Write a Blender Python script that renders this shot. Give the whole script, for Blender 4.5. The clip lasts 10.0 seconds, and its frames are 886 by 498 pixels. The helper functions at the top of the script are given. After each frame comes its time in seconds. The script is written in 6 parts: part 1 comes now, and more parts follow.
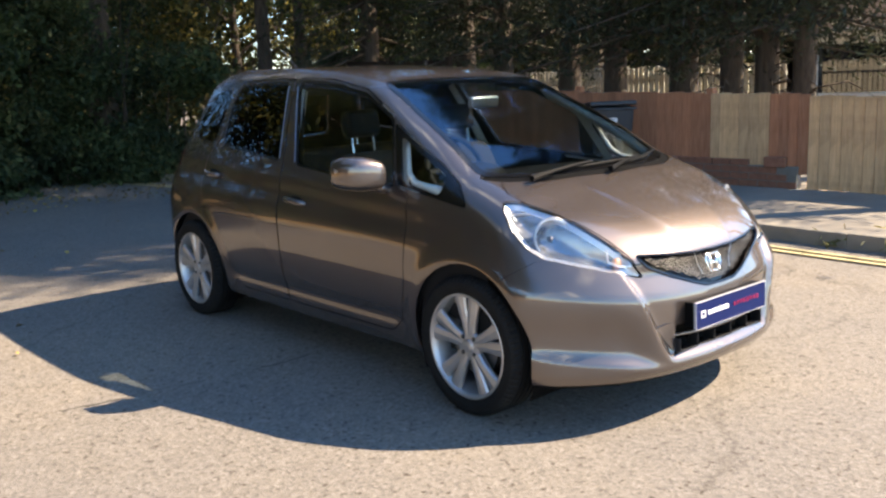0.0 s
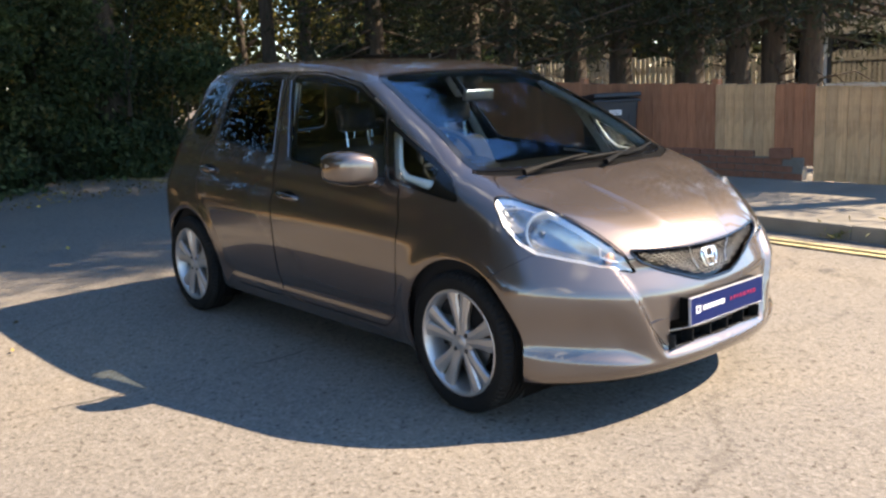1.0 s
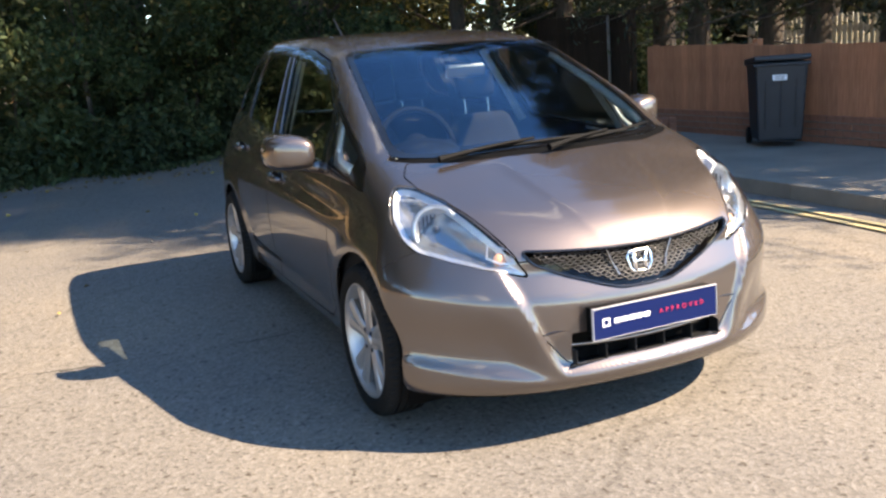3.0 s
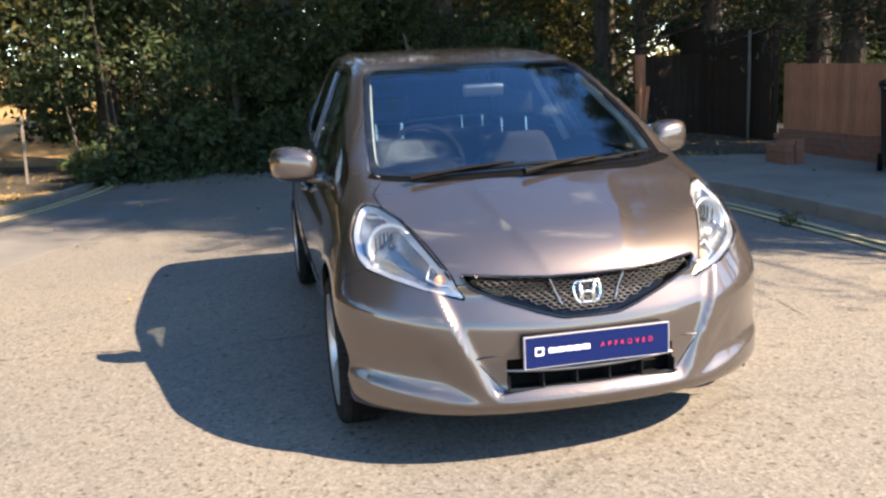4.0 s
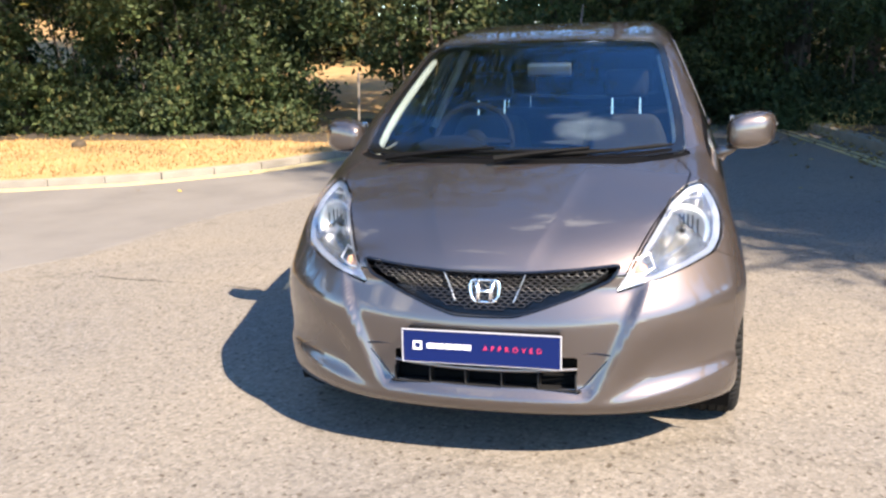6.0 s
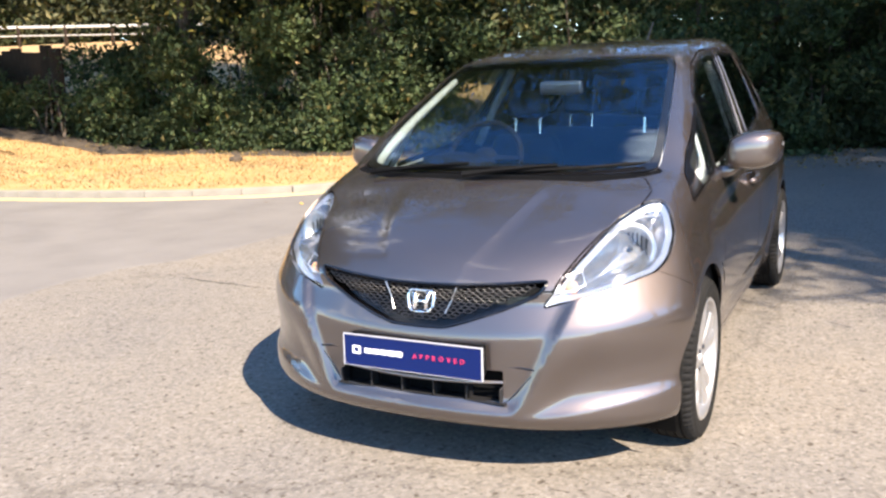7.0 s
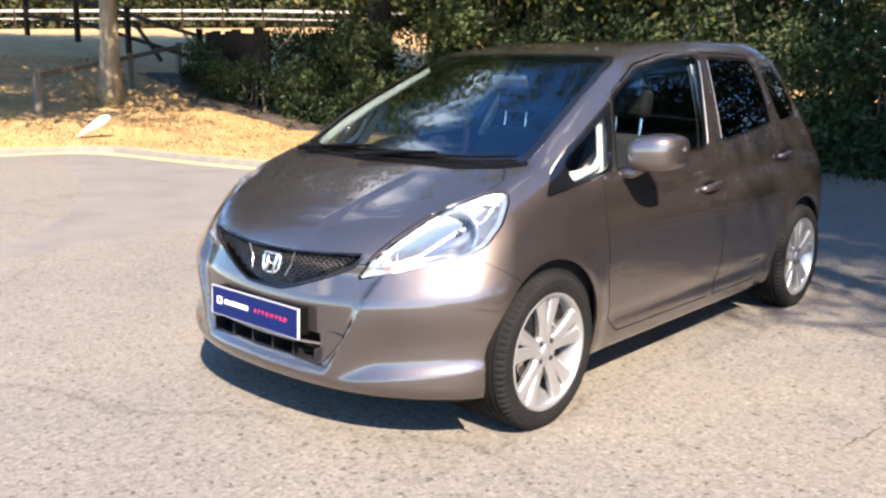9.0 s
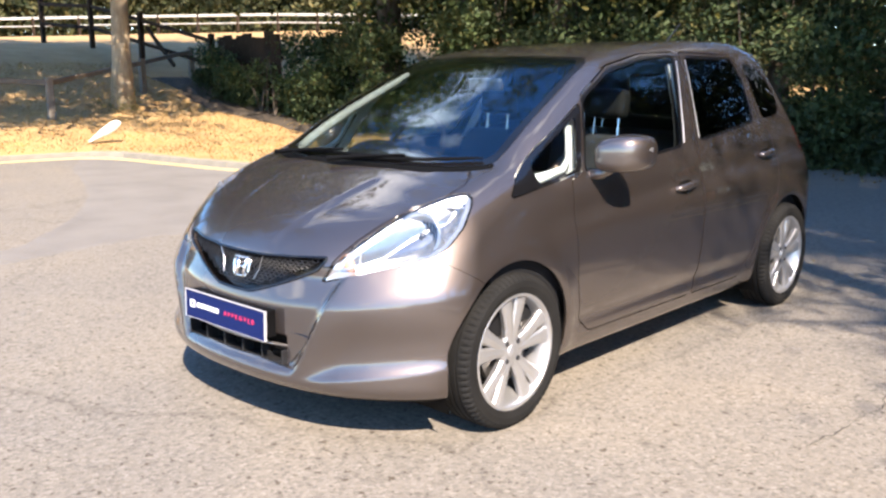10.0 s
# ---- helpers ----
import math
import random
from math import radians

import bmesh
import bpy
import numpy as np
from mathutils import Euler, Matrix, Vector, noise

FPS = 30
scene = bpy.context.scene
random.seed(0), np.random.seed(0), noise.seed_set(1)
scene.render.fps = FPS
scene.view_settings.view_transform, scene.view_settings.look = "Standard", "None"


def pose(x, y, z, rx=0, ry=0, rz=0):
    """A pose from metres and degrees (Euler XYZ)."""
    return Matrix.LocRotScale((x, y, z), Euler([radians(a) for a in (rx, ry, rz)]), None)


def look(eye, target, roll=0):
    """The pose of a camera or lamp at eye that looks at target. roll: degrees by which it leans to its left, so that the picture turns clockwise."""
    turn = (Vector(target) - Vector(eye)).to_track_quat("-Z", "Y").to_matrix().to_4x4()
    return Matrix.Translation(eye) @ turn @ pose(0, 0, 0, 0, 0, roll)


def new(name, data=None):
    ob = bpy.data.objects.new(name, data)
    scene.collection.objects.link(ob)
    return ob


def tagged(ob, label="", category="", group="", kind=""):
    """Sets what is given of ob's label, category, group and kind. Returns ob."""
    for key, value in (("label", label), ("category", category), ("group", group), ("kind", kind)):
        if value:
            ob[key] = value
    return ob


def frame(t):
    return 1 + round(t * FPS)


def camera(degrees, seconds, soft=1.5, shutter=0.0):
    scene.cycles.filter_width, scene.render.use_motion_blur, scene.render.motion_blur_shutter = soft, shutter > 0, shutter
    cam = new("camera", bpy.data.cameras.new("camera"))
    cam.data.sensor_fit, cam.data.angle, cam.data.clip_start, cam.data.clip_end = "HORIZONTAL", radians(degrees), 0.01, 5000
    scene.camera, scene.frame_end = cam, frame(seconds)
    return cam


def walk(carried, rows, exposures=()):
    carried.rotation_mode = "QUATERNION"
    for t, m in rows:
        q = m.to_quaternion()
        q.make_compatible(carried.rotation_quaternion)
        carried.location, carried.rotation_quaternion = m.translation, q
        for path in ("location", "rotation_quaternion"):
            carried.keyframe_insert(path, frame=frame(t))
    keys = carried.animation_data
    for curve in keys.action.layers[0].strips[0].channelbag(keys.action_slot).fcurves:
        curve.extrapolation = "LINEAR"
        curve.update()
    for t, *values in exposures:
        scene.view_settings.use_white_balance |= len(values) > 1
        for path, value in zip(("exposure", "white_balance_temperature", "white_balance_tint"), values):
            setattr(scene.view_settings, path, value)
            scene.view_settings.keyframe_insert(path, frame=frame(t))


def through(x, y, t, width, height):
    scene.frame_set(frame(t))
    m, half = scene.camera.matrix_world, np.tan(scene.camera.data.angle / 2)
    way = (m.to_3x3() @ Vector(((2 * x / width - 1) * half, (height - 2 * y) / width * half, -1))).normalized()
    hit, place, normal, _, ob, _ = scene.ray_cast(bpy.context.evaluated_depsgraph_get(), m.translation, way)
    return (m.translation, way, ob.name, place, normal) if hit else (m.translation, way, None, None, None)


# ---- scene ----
cam = camera(53.2, 10.0, soft=2.5)
PATH = [
    (0, (-3.187, -3.877, 1.38), (-1.907, -2.386, 1.009), -2.3),
    (0.5, (-3.185, -3.866, 1.376), (-1.905, -2.375, 1.002), -2.3),
    (1, (-3.098, -3.89, 1.378), (-1.837, -2.386, 0.992), -2.7),
    (1.5, (-2.843, -4.021, 1.367), (-1.687, -2.438, 0.972), -3.7),
    (2, (-2.572, -4.132, 1.362), (-1.541, -2.474, 0.929), -3.1),
    (2.5, (-2.212, -4.228, 1.381), (-1.275, -2.516, 0.945), -3.9),
    (2.7, (-2.049, -4.3, 1.357), (-1.179, -2.552, 0.924), -4.3),
    (3.8, (-1.245, -4.575, 1.389), (-0.747, -2.683, 0.973), -2.8),
    (4, (-1.1, -4.674, 1.379), (-0.689, -2.757, 0.98), -2.8),
    (4.5, (-0.692, -4.776, 1.4), (-0.519, -2.825, 0.993), -1.6),
    (5, (-0.265, -4.751, 1.406), (-0.258, -2.797, 0.98), -2.1),
    (5.5, (0.196, -4.751, 1.396), (-0.113, -2.817, 0.988), -1.3),
    (6, (0.576, -4.614, 1.386), (0.084, -2.727, 0.94), -1.7),
    (6.2, (0.733, -4.577, 1.385), (0.156, -2.71, 0.959), -2.5),
    (7.3, (1.591, -4.359, 1.341), (0.617, -2.656, 0.957), -1.9),
    (7.5, (1.725, -4.304, 1.337), (0.694, -2.632, 0.959), -2.1),
    (8, (2.126, -4.168, 1.331), (0.955, -2.59, 0.957), -1.0),
    (8.5, (2.371, -3.987, 1.318), (1.132, -2.465, 0.937), 0.9),
    (9, (2.617, -3.869, 1.313), (1.315, -2.402, 0.919), 1.0),
    (9.5, (2.769, -3.809, 1.325), (1.446, -2.367, 0.912), 0.8),
    (10, (2.79, -3.762, 1.328), (1.455, -2.326, 0.935), 0.2),
]
walk(cam, [(t, look(eye, target, roll)) for t, eye, target, roll in PATH],
     [(0.0, 1.96, 7650, 12), (4.5, 2.03, 7650, 12), (6.5, 2.05, 6950, 12), (10.0, 2.03, 6850, 13)])

# ---- sky and sun ----
SUN_TO = Vector((0.92, -0.64, 1.0)).normalized()
world = bpy.data.worlds.new("sky")
scene.world = world
world.use_nodes = True
wn = world.node_tree
sky = wn.nodes.new("ShaderNodeTexSky")
sky.sky_type = "NISHITA"
sky.sun_disc = False
sky.sun_elevation = math.asin(SUN_TO.z)
sky.sun_rotation = math.atan2(SUN_TO.x, SUN_TO.y)
sky.air_density, sky.dust_density, sky.ozone_density, sky.altitude = 1.0, 0.1, 4.5, 1000.0
# scattered fair-weather clouds
dome = wn.nodes.new("ShaderNodeTexCoord")
puff = wn.nodes.new("ShaderNodeTexNoise")
puff.inputs["Scale"].default_value, puff.inputs["Detail"].default_value, puff.inputs["Roughness"].default_value = 3.2, 7.0, 0.58
shape = wn.nodes.new("ShaderNodeValToRGB")
shape.color_ramp.elements[0].position, shape.color_ramp.elements[1].position = 0.565, 0.68
cover = wn.nodes.new("ShaderNodeMix")
cover.data_type = "RGBA"
cover.inputs[7].default_value = (5.9, 6.2, 6.8, 1)
drift = wn.nodes.new("ShaderNodeVectorRotate")
drift.inputs["Axis"].default_value, drift.inputs["Angle"].default_value = (-0.328, -0.196, -0.924), 2.996
wn.links.new(dome.outputs["Generated"], drift.inputs["Vector"])
wn.links.new(drift.outputs[0], puff.inputs["Vector"])
wn.links.new(puff.outputs["Fac"], shape.inputs[0])
wn.links.new(shape.outputs[0], cover.inputs[0])
deep = wn.nodes.new("ShaderNodeHueSaturation")
deep.inputs["Saturation"].default_value = 1.17
wn.links.new(sky.outputs[0], deep.inputs["Color"])
wn.links.new(deep.outputs[0], cover.inputs[6])
wn.links.new(cover.outputs[2], wn.nodes["Background"].inputs[0])
wn.nodes["Background"].inputs[1].default_value = 0.135
sun = new("sun", bpy.data.lights.new("sun", "SUN"))
sun.data.energy, sun.data.angle, sun.data.color = 4.5, radians(0.5), (1.0, 0.89, 0.76)
sun.matrix_world = look((20, -14, 22), (20 - SUN_TO.x, -14 - SUN_TO.y, 22 - SUN_TO.z))

# ---- materials ----
def material(name, color=(0.5, 0.5, 0.5), rough=0.5, metal=0.0, **more):
    m = bpy.data.materials.new(name)
    m.use_nodes = True
    b = m.node_tree.nodes["Principled BSDF"]
    b.inputs["Base Color"].default_value = (*color, 1)
    b.inputs["Roughness"].default_value = rough
    b.inputs["Metallic"].default_value = metal
    for key, value in more.items():
        b.inputs[key.replace("_", " ")].default_value = value
    return m


def shader(m):
    return m.node_tree.nodes["Principled BSDF"]


def node(m, kind, **values):
    n = m.node_tree.nodes.new(kind)
    for key, value in values.items():
        n.inputs[key.replace("_", " ")].default_value = value
    return n


def join(m, a, b):
    m.node_tree.links.new(a, b)


def place_coords(m, kind="Object"):
    n = m.node_tree.nodes.new("ShaderNodeTexCoord")
    return n.outputs[kind]


def noise_tex(m, scale, detail=4.0, coords=None, rough=0.55):
    n = node(m, "ShaderNodeTexNoise", Scale=scale, Detail=detail, Roughness=rough)
    join(m, coords if coords else place_coords(m), n.inputs["Vector"])
    return n.outputs["Fac"]


def ramp(m, fac, stops):
    n = m.node_tree.nodes.new("ShaderNodeValToRGB")
    while len(n.color_ramp.elements) < len(stops):
        n.color_ramp.elements.new(0.5)
    for e, (at, c) in zip(n.color_ramp.elements, stops):
        e.position, e.color = at, (*c, 1) if len(c) == 3 else c
    join(m, fac, n.inputs[0])
    return n.outputs[0]


def mixed(m, fac, a, b, blend="MIX"):
    n = m.node_tree.nodes.new("ShaderNodeMix")
    n.data_type, n.blend_type = "RGBA", blend
    for sock, v in ((n.inputs[0], fac), (n.inputs[6], a), (n.inputs[7], b)):
        if hasattr(v, "is_linked"):
            join(m, v, sock)
        elif isinstance(v, (int, float)):
            sock.default_value = v
        else:
            sock.default_value = (*v, 1)
    return n.outputs[2]


def bump(m, height, strength=0.3, distance=0.01):
    n = node(m, "ShaderNodeBump", Strength=strength, Distance=distance)
    join(m, height, n.inputs["Height"])
    join(m, n.outputs[0], shader(m).inputs["Normal"])
    return n


def paint(m, socket):
    join(m, socket, shader(m).inputs["Base Color"])


def grainy(name, stops, scale, rough=0.8, fine=60.0, strength=0.3, distance=0.01, kind="Object", metal=0.0):
    """A surface whose colour wanders at a broad scale and whose relief is fine."""
    m = material(name, rough=rough, metal=metal)
    c = place_coords(m, kind)
    broad = noise_tex(m, scale, 5, c)
    small = noise_tex(m, fine, 3, c)
    both = mixed(m, 0.35, broad, small)
    paint(m, ramp(m, both, stops))
    bump(m, small, strength, distance)
    return m


def glass(name, tint, gloss=(1.0, 1.0, 1.0), rough=0.0, base=0.05):
    """Thin glazing: tinted see-through with a clean reflection."""
    m = bpy.data.materials.new(name)
    m.use_nodes = True
    t = m.node_tree
    t.nodes.remove(t.nodes["Principled BSDF"])
    out = t.nodes["Material Output"]
    clear, shine, mix, face, grow, lift = (t.nodes.new(k) for k in ("ShaderNodeBsdfTransparent", "ShaderNodeBsdfGlossy", "ShaderNodeMixShader", "ShaderNodeLayerWeight", "ShaderNodeMath", "ShaderNodeMath"))
    clear.inputs[0].default_value = (*tint, 1)
    shine.inputs["Roughness"].default_value = rough
    shine.inputs["Color"].default_value = (*gloss, 1)
    face.inputs[0].default_value = 0.5
    grow.operation, lift.operation = "POWER", "MULTIPLY_ADD"
    grow.inputs[1].default_value = 5.0
    lift.inputs[1].default_value, lift.inputs[2].default_value = 1.0 - base, base
    t.links.new(face.outputs["Facing"], grow.inputs[0])
    t.links.new(grow.outputs[0], lift.inputs[0])
    t.links.new(lift.outputs[0], mix.inputs[0])
    t.links.new(clear.outputs[0], mix.inputs[1])
    t.links.new(shine.outputs[0], mix.inputs[2])
    t.links.new(mix.outputs[0], out.inputs[0])
    return m


def car_paint_material():
    """Metallic basecoat: a broad flake lobe and a tighter one, under clear lacquer."""
    m = material("brown_metallic_paint", (0.11, 0.09, 0.08), 0.55, 0.92, Coat_Weight=1.0, Coat_IOR=1.66, Coat_Roughness=0.012)
    c = place_coords(m)
    flake = node(m, "ShaderNodeTexVoronoi", Scale=1600.0)
    join(m, c, flake.inputs["Vector"])
    broad = noise_tex(m, 2.5, 4, c)
    tone = ramp(m, broad, [(0.3, (0.174, 0.143, 0.131)), (0.7, (0.187, 0.154, 0.142))])
    tone = mixed(m, 0.04, tone, flake.outputs["Color"], "OVERLAY")
    paint(m, tone)
    dust = noise_tex(m, 9.0, 8, c, 0.7)
    join(m, ramp(m, dust, [(0.3, (0.50,) * 3), (0.8, (0.54,) * 3)]), shader(m).inputs["Roughness"])
    t = m.node_tree
    tight = t.nodes.new("ShaderNodeBsdfPrincipled")
    for key, value in (("Metallic", 0.95), ("Roughness", 0.22), ("Coat Weight", 1.0), ("Coat IOR", 1.66), ("Coat Roughness", 0.012)):
        tight.inputs[key].default_value = value
    join(m, mixed(m, 1.0, tone, (0.58, 0.58, 0.58), "MULTIPLY"), tight.inputs["Base Color"])
    both = t.nodes.new("ShaderNodeMixShader")
    both.inputs[0].default_value = 0.58
    join(m, shader(m).outputs[0], both.inputs[1])
    join(m, tight.outputs[0], both.inputs[2])
    join(m, both.outputs[0], t.nodes["Material Output"].inputs[0])
    return m


PAINT = car_paint_material()
BLACK_PLASTIC = grainy("black_plastic", [(0.3, (0.0022, 0.0022, 0.0024)), (0.7, (0.0048, 0.0048, 0.005))], 8.0, 0.6, 300.0, 0.1, 0.001)
shader(BLACK_PLASTIC).inputs["Specular IOR Level"].default_value = 0.06
GLOSS_BLACK = material("gloss_black", (0.005, 0.005, 0.006), 0.14, Coat_Weight=0.25)
RUBBER = grainy("tyre_rubber", [(0.3, (0.006, 0.006, 0.006)), (0.7, (0.013, 0.0125, 0.012))], 7.0, 0.8, 90.0, 0.15, 0.002)
shader(RUBBER).inputs["Specular IOR Level"].default_value = 0.17
CHROME = material("chrome", (0.86, 0.85, 0.84), 0.20, 1.0)
DARK_CHROME = material("dark_chrome", (0.10, 0.10, 0.105), 0.28, 0.9)
GRILLE_GREY = material("grille_grey", (0.022, 0.022, 0.024), 0.45, 0.5)
ALLOY = grainy("painted_alloy", [(0.3, (0.42, 0.42, 0.43)), (0.7, (0.52, 0.52, 0.53))], 6.0, 0.38, 200.0, 0.05, 0.001, metal=0.8)
DISC_STEEL = material("brake_disc_steel", (0.18, 0.17, 0.16), 0.45, 0.9)
SCREEN_GLASS = glass("windscreen_glass", (0.76, 0.80, 0.79), (0.62, 0.76, 0.92), base=0.078)
SIDE_GLASS = glass("side_glass", (0.86, 0.89, 0.88), base=0.035)
PRIVACY_GLASS = glass("dark_rear_glass", (0.05, 0.055, 0.06), base=0.04)
LAMP_LENS = glass("clear_lamp_lens", (0.96, 0.97, 0.98))
LAMP_SILVER = material("lamp_reflector", (0.70, 0.70, 0.71), 0.36, 0.85)
LAMP_SHELL = material("lamp_shell", (0.36, 0.36, 0.36), 0.24, 0.85)
LAMP_GREY = material("lamp_bezel", (0.36, 0.37, 0.39), 0.28, 0.85)
AMBER = material("amber_bulb", (0.85, 0.40, 0.20), 0.3)
LAMP_RED = material("red_lamp_plastic", (0.16, 0.007, 0.010), 0.12, 0.0, Coat_Weight=1.0)
TRIM_GREY = grainy("dark_trim", [(0.3, (0.008, 0.008, 0.009)), (0.7, (0.015, 0.015, 0.016))], 5.0, 0.7, 180.0, 0.2, 0.001)
shader(TRIM_GREY).inputs["Specular IOR Level"].default_value = 0.12
TRIM_PALE = grainy("pale_pillar_trim", [(0.3, (0.62, 0.62, 0.61)), (0.7, (0.72, 0.72, 0.71))], 5.0, 0.75, 150.0, 0.2, 0.001)
SEAT_CLOTH = grainy("grey_seat_cloth", [(0.3, (0.026, 0.026, 0.028)), (0.7, (0.042, 0.042, 0.045))], 8.0, 0.9, 220.0, 0.4, 0.002)
shader(SEAT_CLOTH).inputs["Specular IOR Level"].default_value = 0.12
PLATE_BLUE = material("plate_blue", (0.004, 0.011, 0.068), 0.5, 0.0, Specular_IOR_Level=0.12)
PLATE_WHITE = material("plate_white", (0.85, 0.85, 0.87), 0.35)
PLATE_RED = material("plate_red", (0.50, 0.035, 0.10), 0.5, Specular_IOR_Level=0.2)
PLATE_EDGE = material("plate_edge", (0.33, 0.33, 0.35), 0.35)
SATIN_STRIP = material("satin_strip", (0.34, 0.30, 0.28), 0.32, 0.8)


def asphalt_material():
    m = material("worn_asphalt", rough=0.88)
    c = place_coords(m)
    chips = node(m, "ShaderNodeTexVoronoi", Scale=75.0, Randomness=1.0)
    join(m, c, chips.inputs["Vector"])
    fine = noise_tex(m, 240.0, 2, c)
    patch = noise_tex(m, 0.55, 6, c, 0.6)
    worn = noise_tex(m, 5.0, 5, c, 0.6)
    stone = ramp(m, chips.outputs["Color"], [(0.0, (0.085, 0.075, 0.064)), (0.35, (0.175, 0.155, 0.13)), (0.7, (0.225, 0.20, 0.17)), (1.0, (0.32, 0.29, 0.25))])
    tar = ramp(m, fine, [(0.35, (0.075, 0.067, 0.058)), (0.7, (0.19, 0.17, 0.145))])
    mixy = mixed(m, 0.40, stone, tar)
    broad = ramp(m, patch, [(0.32, (0.86, 0.87, 0.90)), (0.55, (1.0, 0.99, 0.97)), (0.72, (1.13, 1.08, 1.0))])
    tone = mixed(m, 1.0, mixy, broad, "MULTIPLY")
    spots = ramp(m, worn, [(0.26, (0.62, 0.60, 0.58)), (0.40, (1.0, 1.0, 1.0))])
    tone = mixed(m, 0.7, tone, spots, "MULTIPLY")
    gaps = ramp(m, noise_tex(m, 28.0, 3, c, 0.5), [(0.325, (0.42, 0.38, 0.33)), (0.385, (1.0, 1.0, 1.0))])
    tone = mixed(m, 1.0, tone, gaps, "MULTIPLY")
    # thin tar cracks wander across
    crack = node(m, "ShaderNodeTexVoronoi", Scale=0.22)
    crack.feature = "DISTANCE_TO_EDGE"
    wob = node(m, "ShaderNodeTexNoise", Scale=3.0, Detail=4.0)
    join(m, c, wob.inputs["Vector"])
    add = m.node_tree.nodes.new("ShaderNodeMix")
    add.data_type, add.blend_type = "RGBA", "ADD"
    add.inputs[0].default_value = 0.35
    join(m, c, add.inputs[6])
    join(m, wob.outputs["Color"], add.inputs[7])
    join(m, add.outputs[2], crack.inputs["Vector"])
    line = ramp(m, crack.outputs["Distance"], [(0.0, (0.62, 0.60, 0.58)), (0.003, (0.9, 0.9, 0.9)), (0.006, (1.0, 1.0, 1.0))])
    paint(m, mixed(m, 0.6, tone, line, "MULTIPLY"))
    h = mixed(m, 0.5, chips.outputs["Distance"], fine)
    bump(m, h, 0.55, 0.006)
    return m


ASPHALT = asphalt_material()
ASPHALT_OLD = grainy("smooth_old_asphalt", [(0.25, (0.105, 0.096, 0.088)), (0.5, (0.150, 0.138, 0.126)), (0.8, (0.185, 0.171, 0.155))], 1.6, 0.85, 150.0, 0.4, 0.004)
CRACK_TAR = grainy("crack_dirt", [(0.3, (0.035, 0.031, 0.027)), (0.7, (0.085, 0.075, 0.063))], 20.0, 0.95, 90.0, 0.4, 0.003)
PAVING = grainy("footway_asphalt", [(0.25, (0.14, 0.125, 0.105)), (0.5, (0.20, 0.18, 0.15)), (0.8, (0.27, 0.245, 0.20))], 2.0, 0.9, 130.0, 0.4, 0.005)
KERB_STONE = grainy("kerb_concrete", [(0.25, (0.13, 0.115, 0.095)), (0.55, (0.22, 0.20, 0.165)), (0.85, (0.30, 0.27, 0.225))], 3.0, 0.9, 110.0, 0.4, 0.004)
YELLOW_LINE = grainy("worn_yellow_paint", [(0.30, (0.28, 0.24, 0.17)), (0.45, (0.46, 0.38, 0.20)), (0.8, (0.58, 0.48, 0.26))], 6.0, 0.75, 70.0, 0.4, 0.003)
DIRT = grainy("dry_soil", [(0.3, (0.07, 0.05, 0.032)), (0.6, (0.13, 0.095, 0.06)), (0.85, (0.20, 0.15, 0.09))], 1.5, 0.95, 40.0, 0.6, 0.02)
# soil albedo lowered so the overhang's shade is in its colour
SOIL_SHADE = grainy("soil_with_painted_shade", [(0.3, (0.030, 0.023, 0.016)), (0.6, (0.062, 0.046, 0.031)), (0.85, (0.15, 0.11, 0.07))], 3.0, 0.95, 45.0, 0.6, 0.02)
STRAW = grainy("dry_grass", [(0.25, (0.235, 0.140, 0.052)), (0.5, (0.345, 0.215, 0.088)), (0.8, (0.45, 0.305, 0.140))], 1.7, 0.95, 60.0, 0.4, 0.015)
BRICK_RED = grainy("red_brick", [(0.25, (0.16, 0.065, 0.04)), (0.55, (0.26, 0.11, 0.065)), (0.85, (0.33, 0.17, 0.11))], 12.0, 0.9, 120.0, 0.5, 0.003)
MORTAR = grainy("mortar", [(0.3, (0.14, 0.125, 0.105)), (0.7, (0.22, 0.20, 0.17))], 10.0, 0.95, 90.0, 0.5, 0.003)
BIN_PLASTIC = grainy("dark_bin_plastic", [(0.3, (0.008, 0.010, 0.014)), (0.7, (0.016, 0.019, 0.026))], 5.0, 0.5, 200.0, 0.15, 0.001)
WHITE_WALL = grainy("white_render", [(0.3, (0.58, 0.58, 0.56)), (0.7, (0.72, 0.72, 0.70))], 1.5, 0.9, 60.0, 0.3, 0.004)
WHITE_RAIL = grainy("white_barrier_paint", [(0.3, (0.28, 0.27, 0.25)), (0.7, (0.38, 0.37, 0.34))], 2.0, 0.6, 40.0, 0.2, 0.003)


